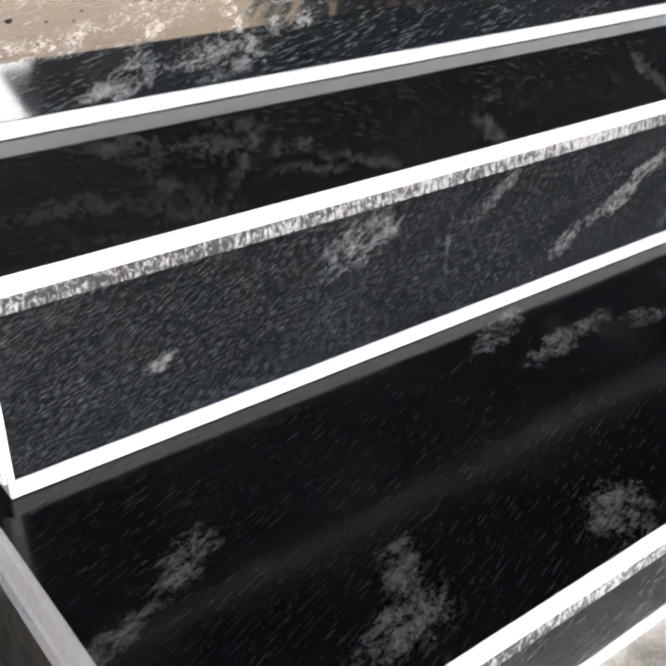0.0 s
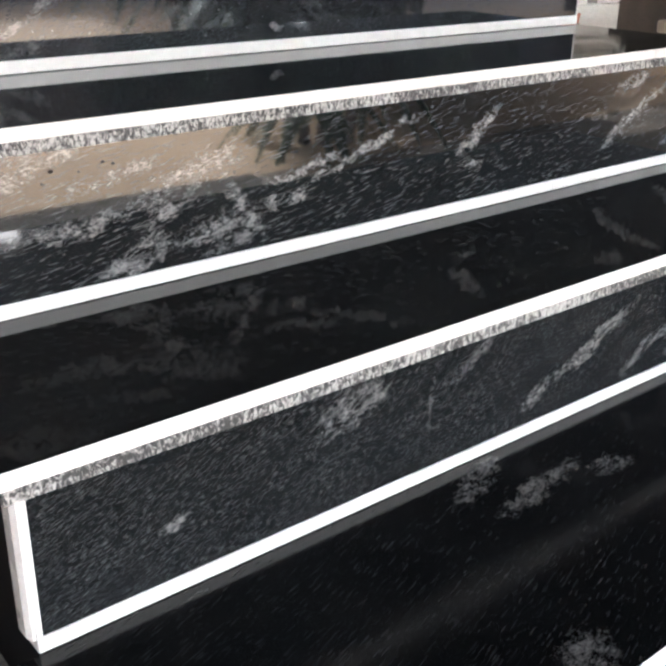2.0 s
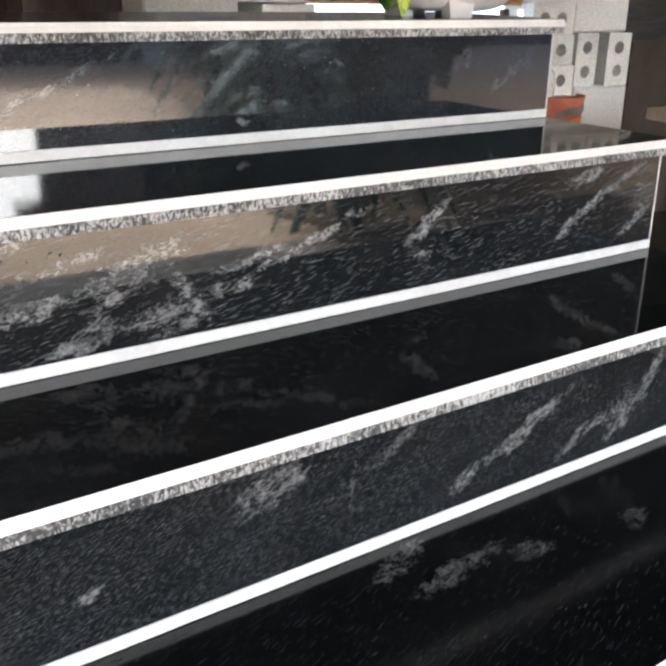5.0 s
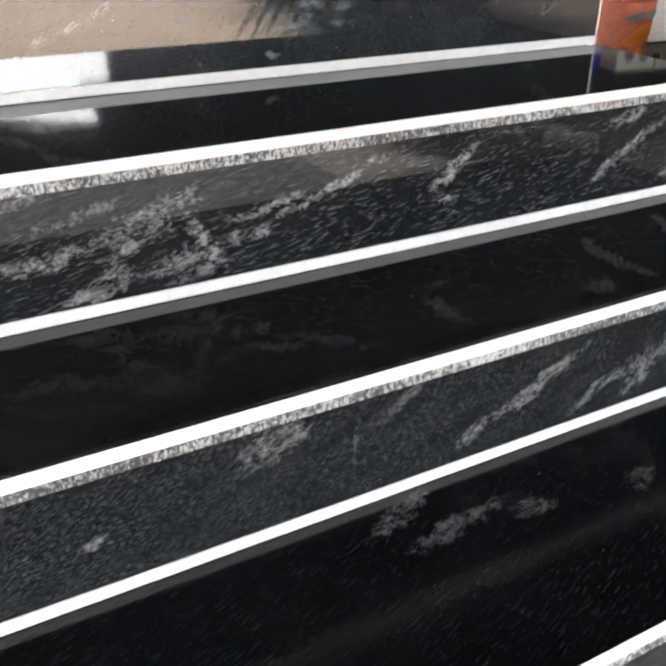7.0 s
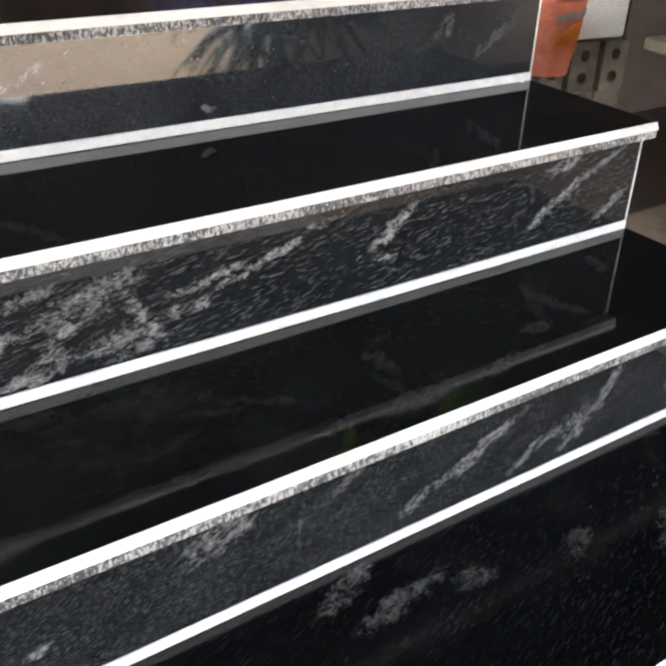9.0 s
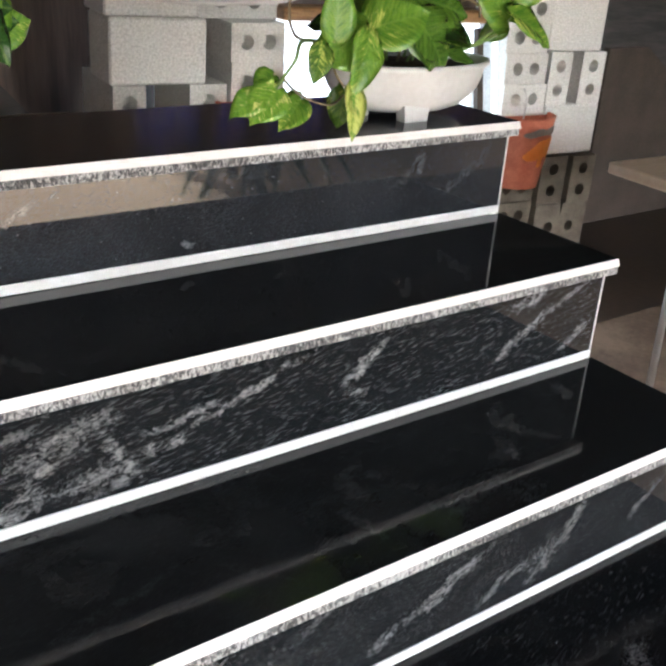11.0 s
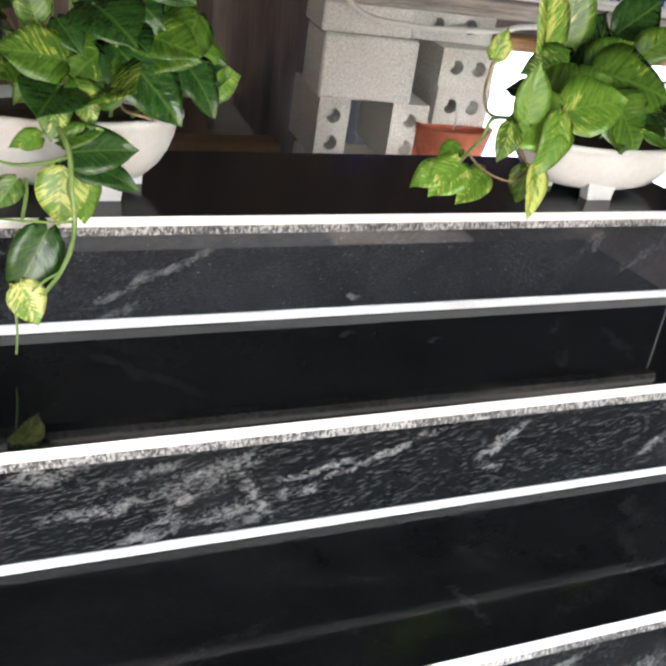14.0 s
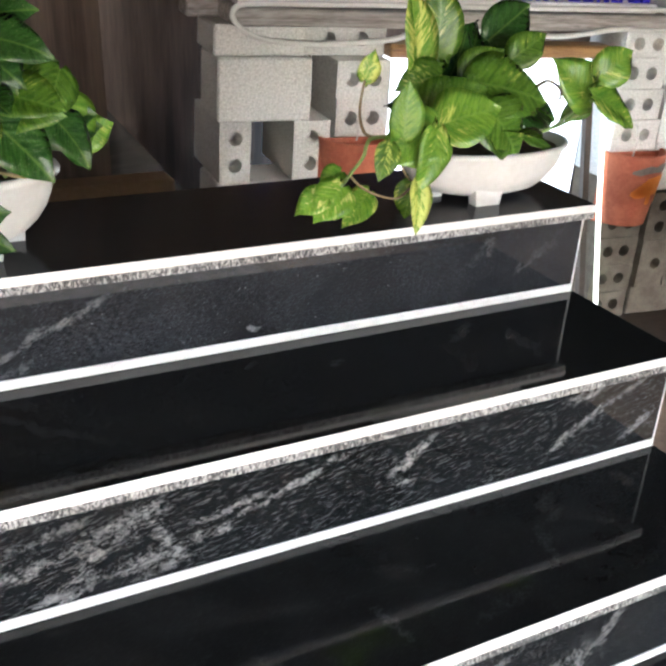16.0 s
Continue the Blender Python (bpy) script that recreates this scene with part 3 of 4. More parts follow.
plain, holed = "pale grey solid-faced concrete block in a stacked pillar", "pale grey concrete block with two round holes, stacked in a pillar"
for s, off, z, w, d, h, holes in (
        # left pillar
        (-0.100, 0.0, 0.497, 0.262, 0.19, 0.083, None), (-0.092, -0.012, 0.318, 0.276, 0.19, 0.177, None),
        (-0.080, 0.0, 0.140, 0.092, 0.30, 0.176, STACK), (0.140, 0.0, 0.140, 0.112, 0.30, 0.176, STACK),
        (-0.090, 0.0, -0.045, 0.36, 0.19, 0.183, None), (-0.090, 0.0, -0.230, 0.36, 0.19, 0.183, None), (-0.090, 0.0, FLOOR + 0.004, 0.36, 0.19, 0.194, None),
        # middle pillar
        (0.190, 0.09, 0.484, 0.255, 0.19, 0.095, TWO), (0.270, 0.02, 0.372, 0.168, 0.22, 0.110, TWO),
        (0.278, 0.03, 0.255, 0.168, 0.22, 0.115, TWO), (0.275, 0.03, 0.138, 0.168, 0.22, 0.115, TWO),
        (0.275, 0.03, 0.021, 0.168, 0.22, 0.115, TWO), (0.275, 0.03, FLOOR + 0.004, 0.168, 0.22, 0.444, None),
        # right pillars
        (1.235, 0.0, 0.497, 0.18, 0.19, 0.083, TWO), (1.235, 0.0, 0.396, 0.175, 0.19, 0.099, TWO), (1.245, 0.0, 0.296, 0.175, 0.19, 0.098, TWO), (1.252, 0.0, 0.194, 0.180, 0.19, 0.100, TWO),
        (1.418, 0.01, 0.402, 0.245, 0.19, 0.175, None), (1.436, 0.0, 0.222, 0.094, 0.19, 0.178, STACK), (1.578, 0.0, 0.222, 0.104, 0.19, 0.178, STACK),
        (1.440, 0.0, 0.046, 0.250, 0.19, 0.174, None), (1.262, 0.0, 0.090, 0.175, 0.19, 0.102, TWO),
        (1.268, 0.0, -0.014, 0.170, 0.19, 0.102, TWO), (1.274, 0.0, -0.118, 0.170, 0.19, 0.102, TWO), (1.276, 0.0, -0.222, 0.170, 0.19, 0.102, TWO), (1.276, 0.0, -0.326, 0.170, 0.19, 0.102, TWO), (1.276, 0.0, FLOOR + 0.004, 0.170, 0.19, 0.098, TWO),
        (1.452, -0.02, -0.130, 0.115, 0.19, 0.174, STACK), (1.585, -0.03, -0.130, 0.105, 0.19, 0.174, STACK), (1.455, -0.02, -0.310, 0.24, 0.19, 0.178, TWO), (1.455, 0.0, FLOOR + 0.004, 0.24, 0.19, 0.114, None)):
    # right-hand blocks below z = 0 take the darker, browner material
    low_right = s > 1.2 and z < 0.0
    hollow_block(row_at(s, off, z), (w, d, h), holes, "dark brown concrete block low in a stacked pillar" if low_right else holed if holes else plain, ROW_TURN, brown_block if low_right else None)

plank = thing("timber_plank", row_at(-0.055, -0.03, 0.5805), "weathered grey timber plank lying across the block pillars", "plank", turn=ROW_TURN)
bm = box((0, 0, 0), (1.74, 0.17, 0.048), 0.004)
bmesh.ops.subdivide_edges(bm, edges=[e for e in bm.edges if e.calc_length() > 1], cuts=40)
for v in bm.verts:
    v.co += 0.003 * noise.noise_vector(v.co * 6)
part("board", bm, timber, plank)
back_plank = thing("timber_plank", row_at(-0.145, 0.13, 0.5805), "dark weathered timber plank end under the sign", "plank", turn=ROW_TURN)
part("board", box((0, 0, 0), (0.5, 0.10, 0.07), 0.006), timber, back_plank)


for s, w in ((1.365, 0.160), (1.530, 0.150)):
    hollow_block(row_at(s, 0.0, 0.6315), (w, 0.14, 0.100), TWO, "pale grey two-holed concrete block lying on the timber plank", ROW_TURN)


# sign letters standing on the plank
def letters(text, x0, x1, height, parent):
    step = (x1 - x0) / len(text)
    for n, ch in enumerate(text):
        cu = bpy.data.curves.new("letter", "FONT")
        cu.body, cu.size, cu.extrude, cu.offset, cu.align_x = ch, height * 1.42, 0.011, 0.0095, "CENTER"
        tmp = new("letter", cu)
        me = bpy.data.meshes.new_from_object(tmp.evaluated_get(bpy.context.evaluated_depsgraph_get()))
        bpy.data.objects.remove(tmp)
        me.materials.clear()
        me.materials.append(blue_letter), me.materials.append(letter_edge)
        for p in me.polygons:
            p.material_index = 0 if abs(p.normal.z) > 0.7 else 1
        wide = max(v.co.x for v in me.vertices) - min(v.co.x for v in me.vertices)
        mid = (max(v.co.x for v in me.vertices) + min(v.co.x for v in me.vertices)) / 2
        k = min(step * 0.93 / wide, 1.0)
        ob = new("letter", me)
        ob.parent = parent
        ob.matrix_basis = pose(x0 + (n + 0.5) * step - mid * k, 0, 0.014, 90, 0, 0) @ Matrix.Diagonal((k, 1, 1, 1))


sign = thing("sign_lettering", row_at(0, 0.05, 0.6285), "row of standing blue acrylic sign letters on the plank", "sign", turn=ROW_TURN)
part("backing", box((-0.03, 0.022, 0.0), (1.345, 0.032, 0.040), 0.002), white_cable, sign, "white backing strip")
part("rail", box((-0.03, -0.03, 0.0), (1.345, 0.022, 0.028), 0.003), white_cable, sign, "white foot rail")
for text, x0, x1 in (("CÔNG", -0.004, 0.185), ("TY", 0.236, 0.335), ("TNHH", 0.405, 0.585), ("VÀ", 0.715, 0.805), ("XÂY", 0.85, 1.005), ("DỰNG", 1.02, 1.225)):
    letters(text, x0, x1, 0.20 if x1 < 0.6 else 0.105, sign)
for x0, x1 in ((1.255, 1.29), (1.298, 1.33)):
    part("bar", box((x0, -0.011, 0.028), (x1, 0.011, 0.112), 0.003), blue_letter, sign, "blue block")

cable = thing("white_cable", (0, 0, 0), "thick white cable looped round the plank's end", "cable")
part("strand", tube([row_at(s, -0.045, z) for s, z in ((1.66, 0.62), (1.60, 0.585), (1.379, 0.583), (1.17, 0.589), (1.05, 0.575), (0.942, 0.566), (0.70, 0.575), (0.55, 0.575), (0.458, 0.567), (0.393, 0.551), (0.2, 0.539), (0.038, 0.548), (-0.028, 0.572),
                                                       (-0.062, 0.605), (-0.050, 0.634), (0.011, 0.642), (0.2, 0.643), (0.384, 0.645), (0.8, 0.645), (1.2, 0.648), (1.55, 0.65), (1.66, 0.64), (1.69, 0.62))], 0.0078), white_cable, cable, smooth=True)

# light box between the pillars
light_box = thing("light_box", row_at(0.452, 0.07, FLOOR + 0.004), "glowing white light box panel with a varnished wood top", "light box", turn=ROW_TURN)
high = 0.478 - FLOOR
part("panel", box((0.0, 0.0, 0.0), (0.72, 0.05, high), 0.004), panel_glow, light_box, "glowing white panel")
part("top_rail", box((-0.01, -0.03, high + 0.002), (0.77, 0.06, high + 0.042), 0.006), golden_wood, light_box, "varnished wooden rail")
tube_light = thing("tube_light", row_at(1.305, -0.025, FLOOR + 0.004), "glowing white tube light leaning beside the light box", "tube light", turn=ROW_TURN)
part("tube", tube([(0, 0, 0.03), (-0.075, 0, 0.45), (-0.145, 0, 0.90)], 0.0082), tube_glow, tube_light, smooth=True)
part("cap", tube([(0.005, 0, 0.0), (0, 0, 0.03)], 0.012), steel, tube_light)
part("rail", tube([(-0.05, 0.02, 0.0), (-0.125, 0.02, 0.45), (-0.195, 0.02, 0.90)], 0.016, 4), dark_carton, tube_light, "dark brown batten")

# terracotta wall pots hung on the blocks
def wall_pot(at, width, height, painted):
    t = thing("terracotta_pot", at, "terracotta half-round hanging pot with an orange painted patch" if painted else "terracotta half-round hanging pot with a wire hook", "plant pot", "terracotta hanging pots", turn=ROW_TURN)
    bm = bmesh.new()
    rings, n = [], 20
    for f, z in ((0.74, 0), (0.86, 0.4), (1.0, 0.97), (1.02, 1.0), (0.93, 1.0), (0.80, 0.5), (0.6, 0.12)):
        rings.append([bm.verts.new((width / 2 * f * math.cos(math.pi * i / n), -width / 2 * 0.9 * f * math.sin(math.pi * i / n), z * height)) for i in range(n + 1)])
    for a, b in zip(rings, rings[1:]):
        for i in range(n):
            bm.faces.new((a[i], a[i + 1], b[i + 1], b[i]))
    bm.faces.new(rings[0]), bm.faces.new(rings[-1])
    bmesh.ops.recalc_face_normals(bm, faces=bm.faces)
    part("bowl", bm, terracotta, t, smooth=True)
    part("back", box((-width / 2 * 0.95, -0.002, 0), (width / 2 * 0.95, 0.010, height * 0.96), 0.003), terracotta, t)
    part("hook", tube([(0, -0.006, height * 0.9), (0.004, -0.008, height * 1.1), (0, 0.0, height * 1.3), (0, 0.03, height * 1.33)], 0.003), steel, t, "wire hook")
    if painted:
        def curved(columns, mat, label):
            """A painted shape on the bowl: columns of (share round the front, low, high)."""
            m2, last = bmesh.new(), None
            for share, z0, z1 in columns:
                a, ends = math.pi * share, []
                for z in (z0, z1):
                    f = 0.74 + 0.27 * z + 0.035
                    ends.append(m2.verts.new((-width / 2 * f * math.cos(a), -width / 2 * 0.9 * f * math.sin(a), z * height)))
                if last:
                    m2.faces.new((last[0], ends[0], ends[1], last[1]))
                last = ends
            bmesh.ops.solidify(m2, geom=m2.faces[:], thickness=0.002)
            part("painted_patch", m2, mat, t, label)
        curved([(0.36, 0.46, 0.50), (0.41, 0.42, 0.56), (0.46, 0.42, 0.62), (0.52, 0.43, 0.70), (0.60, 0.46, 0.72), (0.68, 0.46, 0.73), (0.76, 0.45, 0.73), (0.81, 0.47, 0.68)], orange_paint, "orange painted shape")
        curved([(0.55, 0.33, 0.47), (0.58, 0.32, 0.47), (0.62, 0.33, 0.47)], orange_paint, "orange painted shape")
        curved([(0.72, 0.33, 0.47), (0.75, 0.32, 0.47), (0.79, 0.34, 0.48)], orange_paint, "orange painted shape")
        curved([(0.34, 0.76, 0.80), (0.42, 0.74, 0.84), (0.50, 0.77, 0.88), (0.58, 0.78, 0.86), (0.66, 0.77, 0.90), (0.74, 0.79, 0.88), (0.82, 0.77, 0.85)], mortar, "pale worn paint band")
    return t


wall_pot(row_at(0.333, -0.004, 0.135), 0.235, 0.135, False)
wall_pot(row_at(1.335, -0.012, -0.045), 0.235, 0.245, True)

# stone slabs leaning at the back
def slab(at, size, turn, lean, mat, label):
    t = thing("stone_slab", at, label, "stone slab", "leaning stone slabs")
    t.matrix_basis = pose(*at, lean, 0, turn)
    part("sheet", box((0, 0, 0), size, 0.002), mat, t)
    return t


slab((-0.42, 2.25, FLOOR), (1.1, 0.02, 2.3), 4, -4, brown_slab, "tall brown veined stone slab leaning at the back")
slab((-1.75, 2.55, FLOOR), (1.5, 0.02, 2.3), 2, -5, brown_slab, "tall dark brown stone slab leaning at the back")
slab((0.8, 2.6, FLOOR), (1.5, 0.02, 2.2), 0, -5, brown_slab, "tall brown veined stone slab leaning at the back")
slab((2.05, 2.45, FLOOR), (2.4, 0.02, 1.9), -14, -7, dark_slab, "dark grey veined stone slab leaning at the back")
slab((3.3, 1.3, FLOOR), (2.4, 0.02, 1.9), -35, -7, dark_slab, "dark grey veined stone slab leaning at the back")
slab((-1.0, 1.42, FLOOR), (0.85, 0.02, 2.1), 38, -3, brown_slab, "tall brown veined stone slab standing beside the block pillar")
offcut = thing("slab_offcut", (-0.80, 2.02, FLOOR), "dark brown stone offcut with a slanting edge, leaning at the back", "stone slab")
part("sheet", prism([(0, 0), (0.78, 0), (0.76, 0.42), (0.36, 0.86), (0.0, 0.98)], "y", 0.0, 0.02), dark_slab, offcut)
board = thing("board_offcut", (-0.75, 1.02, FLOOR), "pale brown board standing behind the stairs", "board")
part("sheet", box((0, 0, 0), (0.24, 0.06, 0.857), 0.004), cardboard, board)
carton = thing("board_offcut", (2.22, 2.0, FLOOR), "brown board offcut with a slanting corner against the slabs", "board")
part("sheet", prism([(0, 0), (0.70, 0), (0.70, 0.5), (0.26, 0.765), (0, 0.765)], "y", 0.0, 0.03), dark_carton, carton)

# table on the right
table = thing("work_table", (0.755, 0.82, FLOOR), "pale wooden work table with thin steel legs", "table", turn=-4)
part("tabletop", box((0, -0.62, 0.682), (1.1, 0, 0.71), 0.004), pale_wood, table)
for lx, ly in ((0.27, -0.05), (1.04, -0.05), (0.27, -0.56), (1.04, -0.56)):
    part("leg", tube([(lx + 0.02, ly, 0), (lx, ly, 0.681)], 0.011, 8), steel, table)
side_board = thing("board_offcut", (-1.275, -0.32, FLOOR), "dark stone board standing beside the stairs", "board")
part("sheet", box((0, 0, 0), (0.03, 1.17, 0.37), 0.003), black_board, side_board)

# ---- potted plants on the top slab ----
def leaf_mesh(name, curl, fold, mat, wavy=0.0):
    """A heart-shaped leaf 1 long and about 0.72 wide, tip along +y, upper side +z."""
    bm = bmesh.new()
    grid = []
    rows = [(0.0, 0.12), (0.02, 0.25), (0.07, 0.345), (0.15, 0.405), (0.26, 0.435), (0.39, 0.430), (0.52, 0.395), (0.64, 0.335), (0.75, 0.250), (0.84, 0.160), (0.91, 0.080), (0.96, 0.030), (1.0, 0.002)]
    for v, half in rows:
        line = []
        for u in (-1, -0.62, -0.28, 0, 0.28, 0.62, 1):
            back = 0.13 * (1 - abs(abs(u) - 0.6) / 0.6) * max(0, 1 - v / 0.18) if u else 0
            x = u * half
            y = v - back
            z = fold * abs(x) * (1 - 0.5 * abs(u)) - curl * (v - 0.15) ** 2 + wavy * (math.sin(v * 11 + 2 * u) * abs(u) + 0.5 * u * math.sin(v * 5)) * 0.06
            line.append(bm.verts.new((x, y, z)))
        grid.append(line)
    for a, b in zip(grid, grid[1:]):
        for i in range(6):
            bm.faces.new((a[i], a[i + 1], b[i + 1], b[i]))
    bmesh.ops.recalc_face_normals(bm, faces=bm.faces)
    if sum(f.normal.z for f in bm.faces) < 0:
        bmesh.ops.reverse_faces(bm, faces=bm.faces)
    bmesh.ops.solidify(bm, geom=bm.faces[:], thickness=0.006)
    me = bpy.data.meshes.new(name)
    bm.to_mesh(me)
    bm.free()
    me.materials.append(mat)
    for p in me.polygons:
        p.use_smooth = True
    return me


LEAVES = {(kind, n): leaf_mesh("leaf", c, f, m, w) for kind, m in (("green", leaf_green), ("gold", leaf_gold), ("cream", leaf_cream), ("dark", leaf_dark))
          for n, (c, f, w) in enumerate(((0.25, 0.25, 0.4), (0.5, 0.15, 0.8), (0.1, 0.4, 0.2)))}


def leaf(parent, base, tip, face, kind, n, wide=1.0):
    """A leaf from base to tip (in the world), its upper side towards the direction face."""
    base, tip, face = Vector(base), Vector(tip), Vector(face)
    along = tip - base
    size = along.length
    along.normalize()
    side = along.cross(face).normalized()
    up = side.cross(along)
    m = Matrix((side, along, up)).transposed().to_4x4()
    m.translation = base
    ob = new("leaf", LEAVES[kind, n])
    ob.parent = parent
    ob.matrix_basis = parent.matrix_basis.inverted() @ m @ Matrix.Diagonal((size * wide * 1.06, size, size, 1))
    return ob


def bowl_pot(at, radius, height, foot_shift, label):
    t = thing("potted_plant", at, label, "potted plant", "potted plants on the top slab")
    r, h = radius, height
    foot = 0.022
    squash = Matrix.Diagonal((1, 0.58, 1, 1))

    def oval(bm):
        bmesh.ops.transform(bm, matrix=squash, verts=bm.verts)
        bmesh.ops.recalc_face_normals(bm, faces=bm.faces)
        return bm
    low = 0.008
    pot = part("pot", oval(lathe([(r * 0.40, low), (r * 0.55, low + 0.003), (r * 0.69, low + h * 0.12), (r * 0.80, low + h * 0.28), (r * 0.875, low + h * 0.46), (r * 0.92, low + h * 0.64), (r * 0.94, low + h * 0.80),
                                  (r * 0.96, low + h * 0.86), (r * 0.995, low + h * 0.90), (r, low + h * 0.95), (r * 0.985, low + h), (r * 0.93, low + h), (r * 0.88, low + h * 0.86), (r * 0.5, low + h * 0.74)], 72)), ceramic, t, "white fluted bowl", True)
    for fx, fy in ((0.0, -0.058), (0.0, 0.055), (-0.055, 0.02), (0.055, 0.02)):
        part("foot", prism([(-0.023, 0), (0.023, 0), (0.027, foot + 0.004), (-0.027, foot + 0.004)], "y", -0.010, 0.010), ceramic, pot).matrix_basis = pose(fx + foot_shift, fy, 0, 0, 0, 0 if fx == 0 else 90)
    for k in range(8):
        a0 = -2.4 + 0.24 * k
        pts = [(r * (0.70 + 0.21 * f) * math.cos(a0 + 0.42 * f), 0.58 * r * (0.70 + 0.21 * f) * math.sin(a0 + 0.42 * f), low + h * (0.22 + 0.50 * f)) for f in (0, 0.35, 0.7, 1)]
        part("relief", tube(pts, 0.0028, 6, taper=0.4), ceramic, pot, smooth=True)
    part("soil", oval(lathe([(r * 0.5, low + h * 0.70), (r * 0.87, low + h * 0.86), (r * 0.5, low + h * 0.92), (r * 0.02, low + h * 0.95)], 24)), soil, t, "dark soil")
    return t


def bush(parent, centre, count, spread, height, seed, kinds, size):
    rng = random.Random(seed)
    root = Vector(centre)
    for n in range(count):
        a, f = rng.uniform(0, 2 * math.pi), math.sqrt(rng.uniform(0.02, 1))
        base = root + Vector((spread * f * math.cos(a), spread * f * math.sin(a), height * (1 - 0.75 * f * f) * rng.uniform(0.45, 1.0)))
        out = Vector((math.cos(a), math.sin(a), 0)) * (0.35 + f) + Vector((rng.uniform(-0.4, 0.4), rng.uniform(-0.6, 0.2), rng.uniform(-0.8, 0.5)))
        out.normalize()
        s = size * rng.uniform(0.7, 1.2)
        face = Vector((rng.uniform(-0.5, 0.5), -0.8 + rng.uniform(-0.3, 0.3), 0.75))
        leaf(parent, base, base + out * s, face, rng.choice(kinds), rng.randrange(3), rng.uniform(0.85, 1.08))
        inv = parent.matrix_basis.inverted()
        foot = root + Vector((0.35 * spread * math.cos(a), 0.35 * spread * math.sin(a), -0.01))
        part("stem", tube([inv @ foot, inv @ (foot.lerp(base, 0.55) + Vector((0, 0, 0.02))), inv @ base], 0.0022, 5), rng.choice((stem_green, stem_green, stem_brown)), parent, smooth=True)


def vine(parent, points, radius, mat):
    inv = parent.matrix_basis.inverted()
    part("stem", tube([inv @ Vector(p) for p in points], radius, 6, taper=0.7), mat, parent, smooth=True)


right_pot = bowl_pot((-0.148, 0.574, TOP), 0.163, 0.080, -0.028, "variegated pothos in a white footed bowl on the top slab")
left_pot = bowl_pot((-0.985, 0.578, TOP), 0.150, 0.096, 0.035, "dark green pothos in a white footed bowl on the top slab")
bush(right_pot, (-0.16, 0.60, 0.595), 12, 0.10, 0.13, 3, ("green", "dark"), 0.06)
bush(left_pot, (-0.985, 0.585, 0.615), 40, 0.13, 0.25, 5, ("green", "dark", "dark"), 0.078)
leaf(right_pot, (-0.278, 0.590, 0.699), (-0.309, 0.580, 0.835), (0.3, -0.9, 0.1), "gold", 2, 0.62)
leaf(right_pot, (-0.225, 0.620, 0.721), (-0.226, 0.620, 0.841), (-0.2, -0.95, 0.1), "green", 0, 0.70)
leaf(right_pot, (-0.167, 0.640, 0.672), (-0.090, 0.660, 0.769), (0.3, -0.8, 0.5), "dark", 1, 0.90)
leaf(right_pot, (-0.097, 0.660, 0.735), (0.003, 0.680, 0.793), (0.2, -0.8, 0.6), "dark", 2, 0.75)
leaf(right_pot, (-0.092, 0.600, 0.715), (-0.041, 0.580, 0.761), (-0.2, -0.8, 0.5), "green", 1, 0.90)
leaf(right_pot, (-0.196, 0.580, 0.692), (-0.133, 0.570, 0.739), (-0.3, -0.8, 0.6), "green", 2, 0.90)
leaf(right_pot, (-0.201, 0.550, 0.691), (-0.075, 0.510, 0.677), (0.05, -0.75, 0.7), "green", 0, 1.00)
leaf(right_pot, (-0.299, 0.530, 0.645), (-0.209, 0.500, 0.704), (0.1, -0.8, 0.7), "green", 1, 0.95)
leaf(right_pot, (-0.314, 0.470, 0.651), (-0.228, 0.440, 0.686), (0, -0.75, 0.7), "gold", 0, 1.05)
leaf(right_pot, (-0.206, 0.500, 0.664), (-0.148, 0.460, 0.600), (0.1, -0.9, 0.4), "green", 1, 1.25)
leaf(right_pot, (-0.316, 0.470, 0.651), (-0.418, 0.430, 0.627), (-0.1, -0.8, 0.6), "gold", 1, 0.85)
leaf(right_pot, (-0.381, 0.460, 0.641), (-0.378, 0.460, 0.720), (-0.3, -0.9, 0.2), "gold", 2, 0.72)
leaf(right_pot, (-0.330, 0.450, 0.651), (-0.361, 0.420, 0.571), (0.15, -0.9, 0.3), "gold", 0, 0.75)
leaf(right_pot, (-0.409, 0.450, 0.635), (-0.434, 0.430, 0.589), (-0.2, -0.9, 0.3), "green", 2, 0.75)
leaf(right_pot, (-0.362, 0.440, 0.582), (-0.373, 0.410, 0.512), (0.2, -0.9, 0.2), "gold", 2, 0.65)
leaf(right_pot, (-0.360, 0.460, 0.573), (-0.370, 0.450, 0.520), (-0.4, -0.8, 0.3), "green", 1, 0.90)
leaf(right_pot, (-0.428, 0.500, 0.713), (-0.416, 0.490, 0.753), (-0.1, -0.9, 0.3), "gold", 1, 0.85)
leaf(right_pot, (-0.249, 0.570, 0.702), (-0.335, 0.550, 0.690), (-0.2, -0.8, 0.5), "green", 0, 0.80)
leaf(right_pot, (-0.485, 0.44, 0.583), (-0.537, 0.417, 0.549), (-0.1, -0.7, 0.7), "cream", 0, 0.95)
leaf(right_pot, (-0.513, 0.44, 0.577), (-0.558, 0.433, 0.559), (-0.2, -0.7, 0.7), "cream", 1, 0.90)
leaf(right_pot, (-0.473, 0.47, 0.595), (-0.514, 0.454, 0.585), (-0.1, -0.7, 0.7), "gold", 2, 0.85)
leaf(right_pot, (-0.466, 0.46, 0.566), (-0.448, 0.436, 0.537), (0.3, -0.7, 0.6), "gold", 2, 0.95)
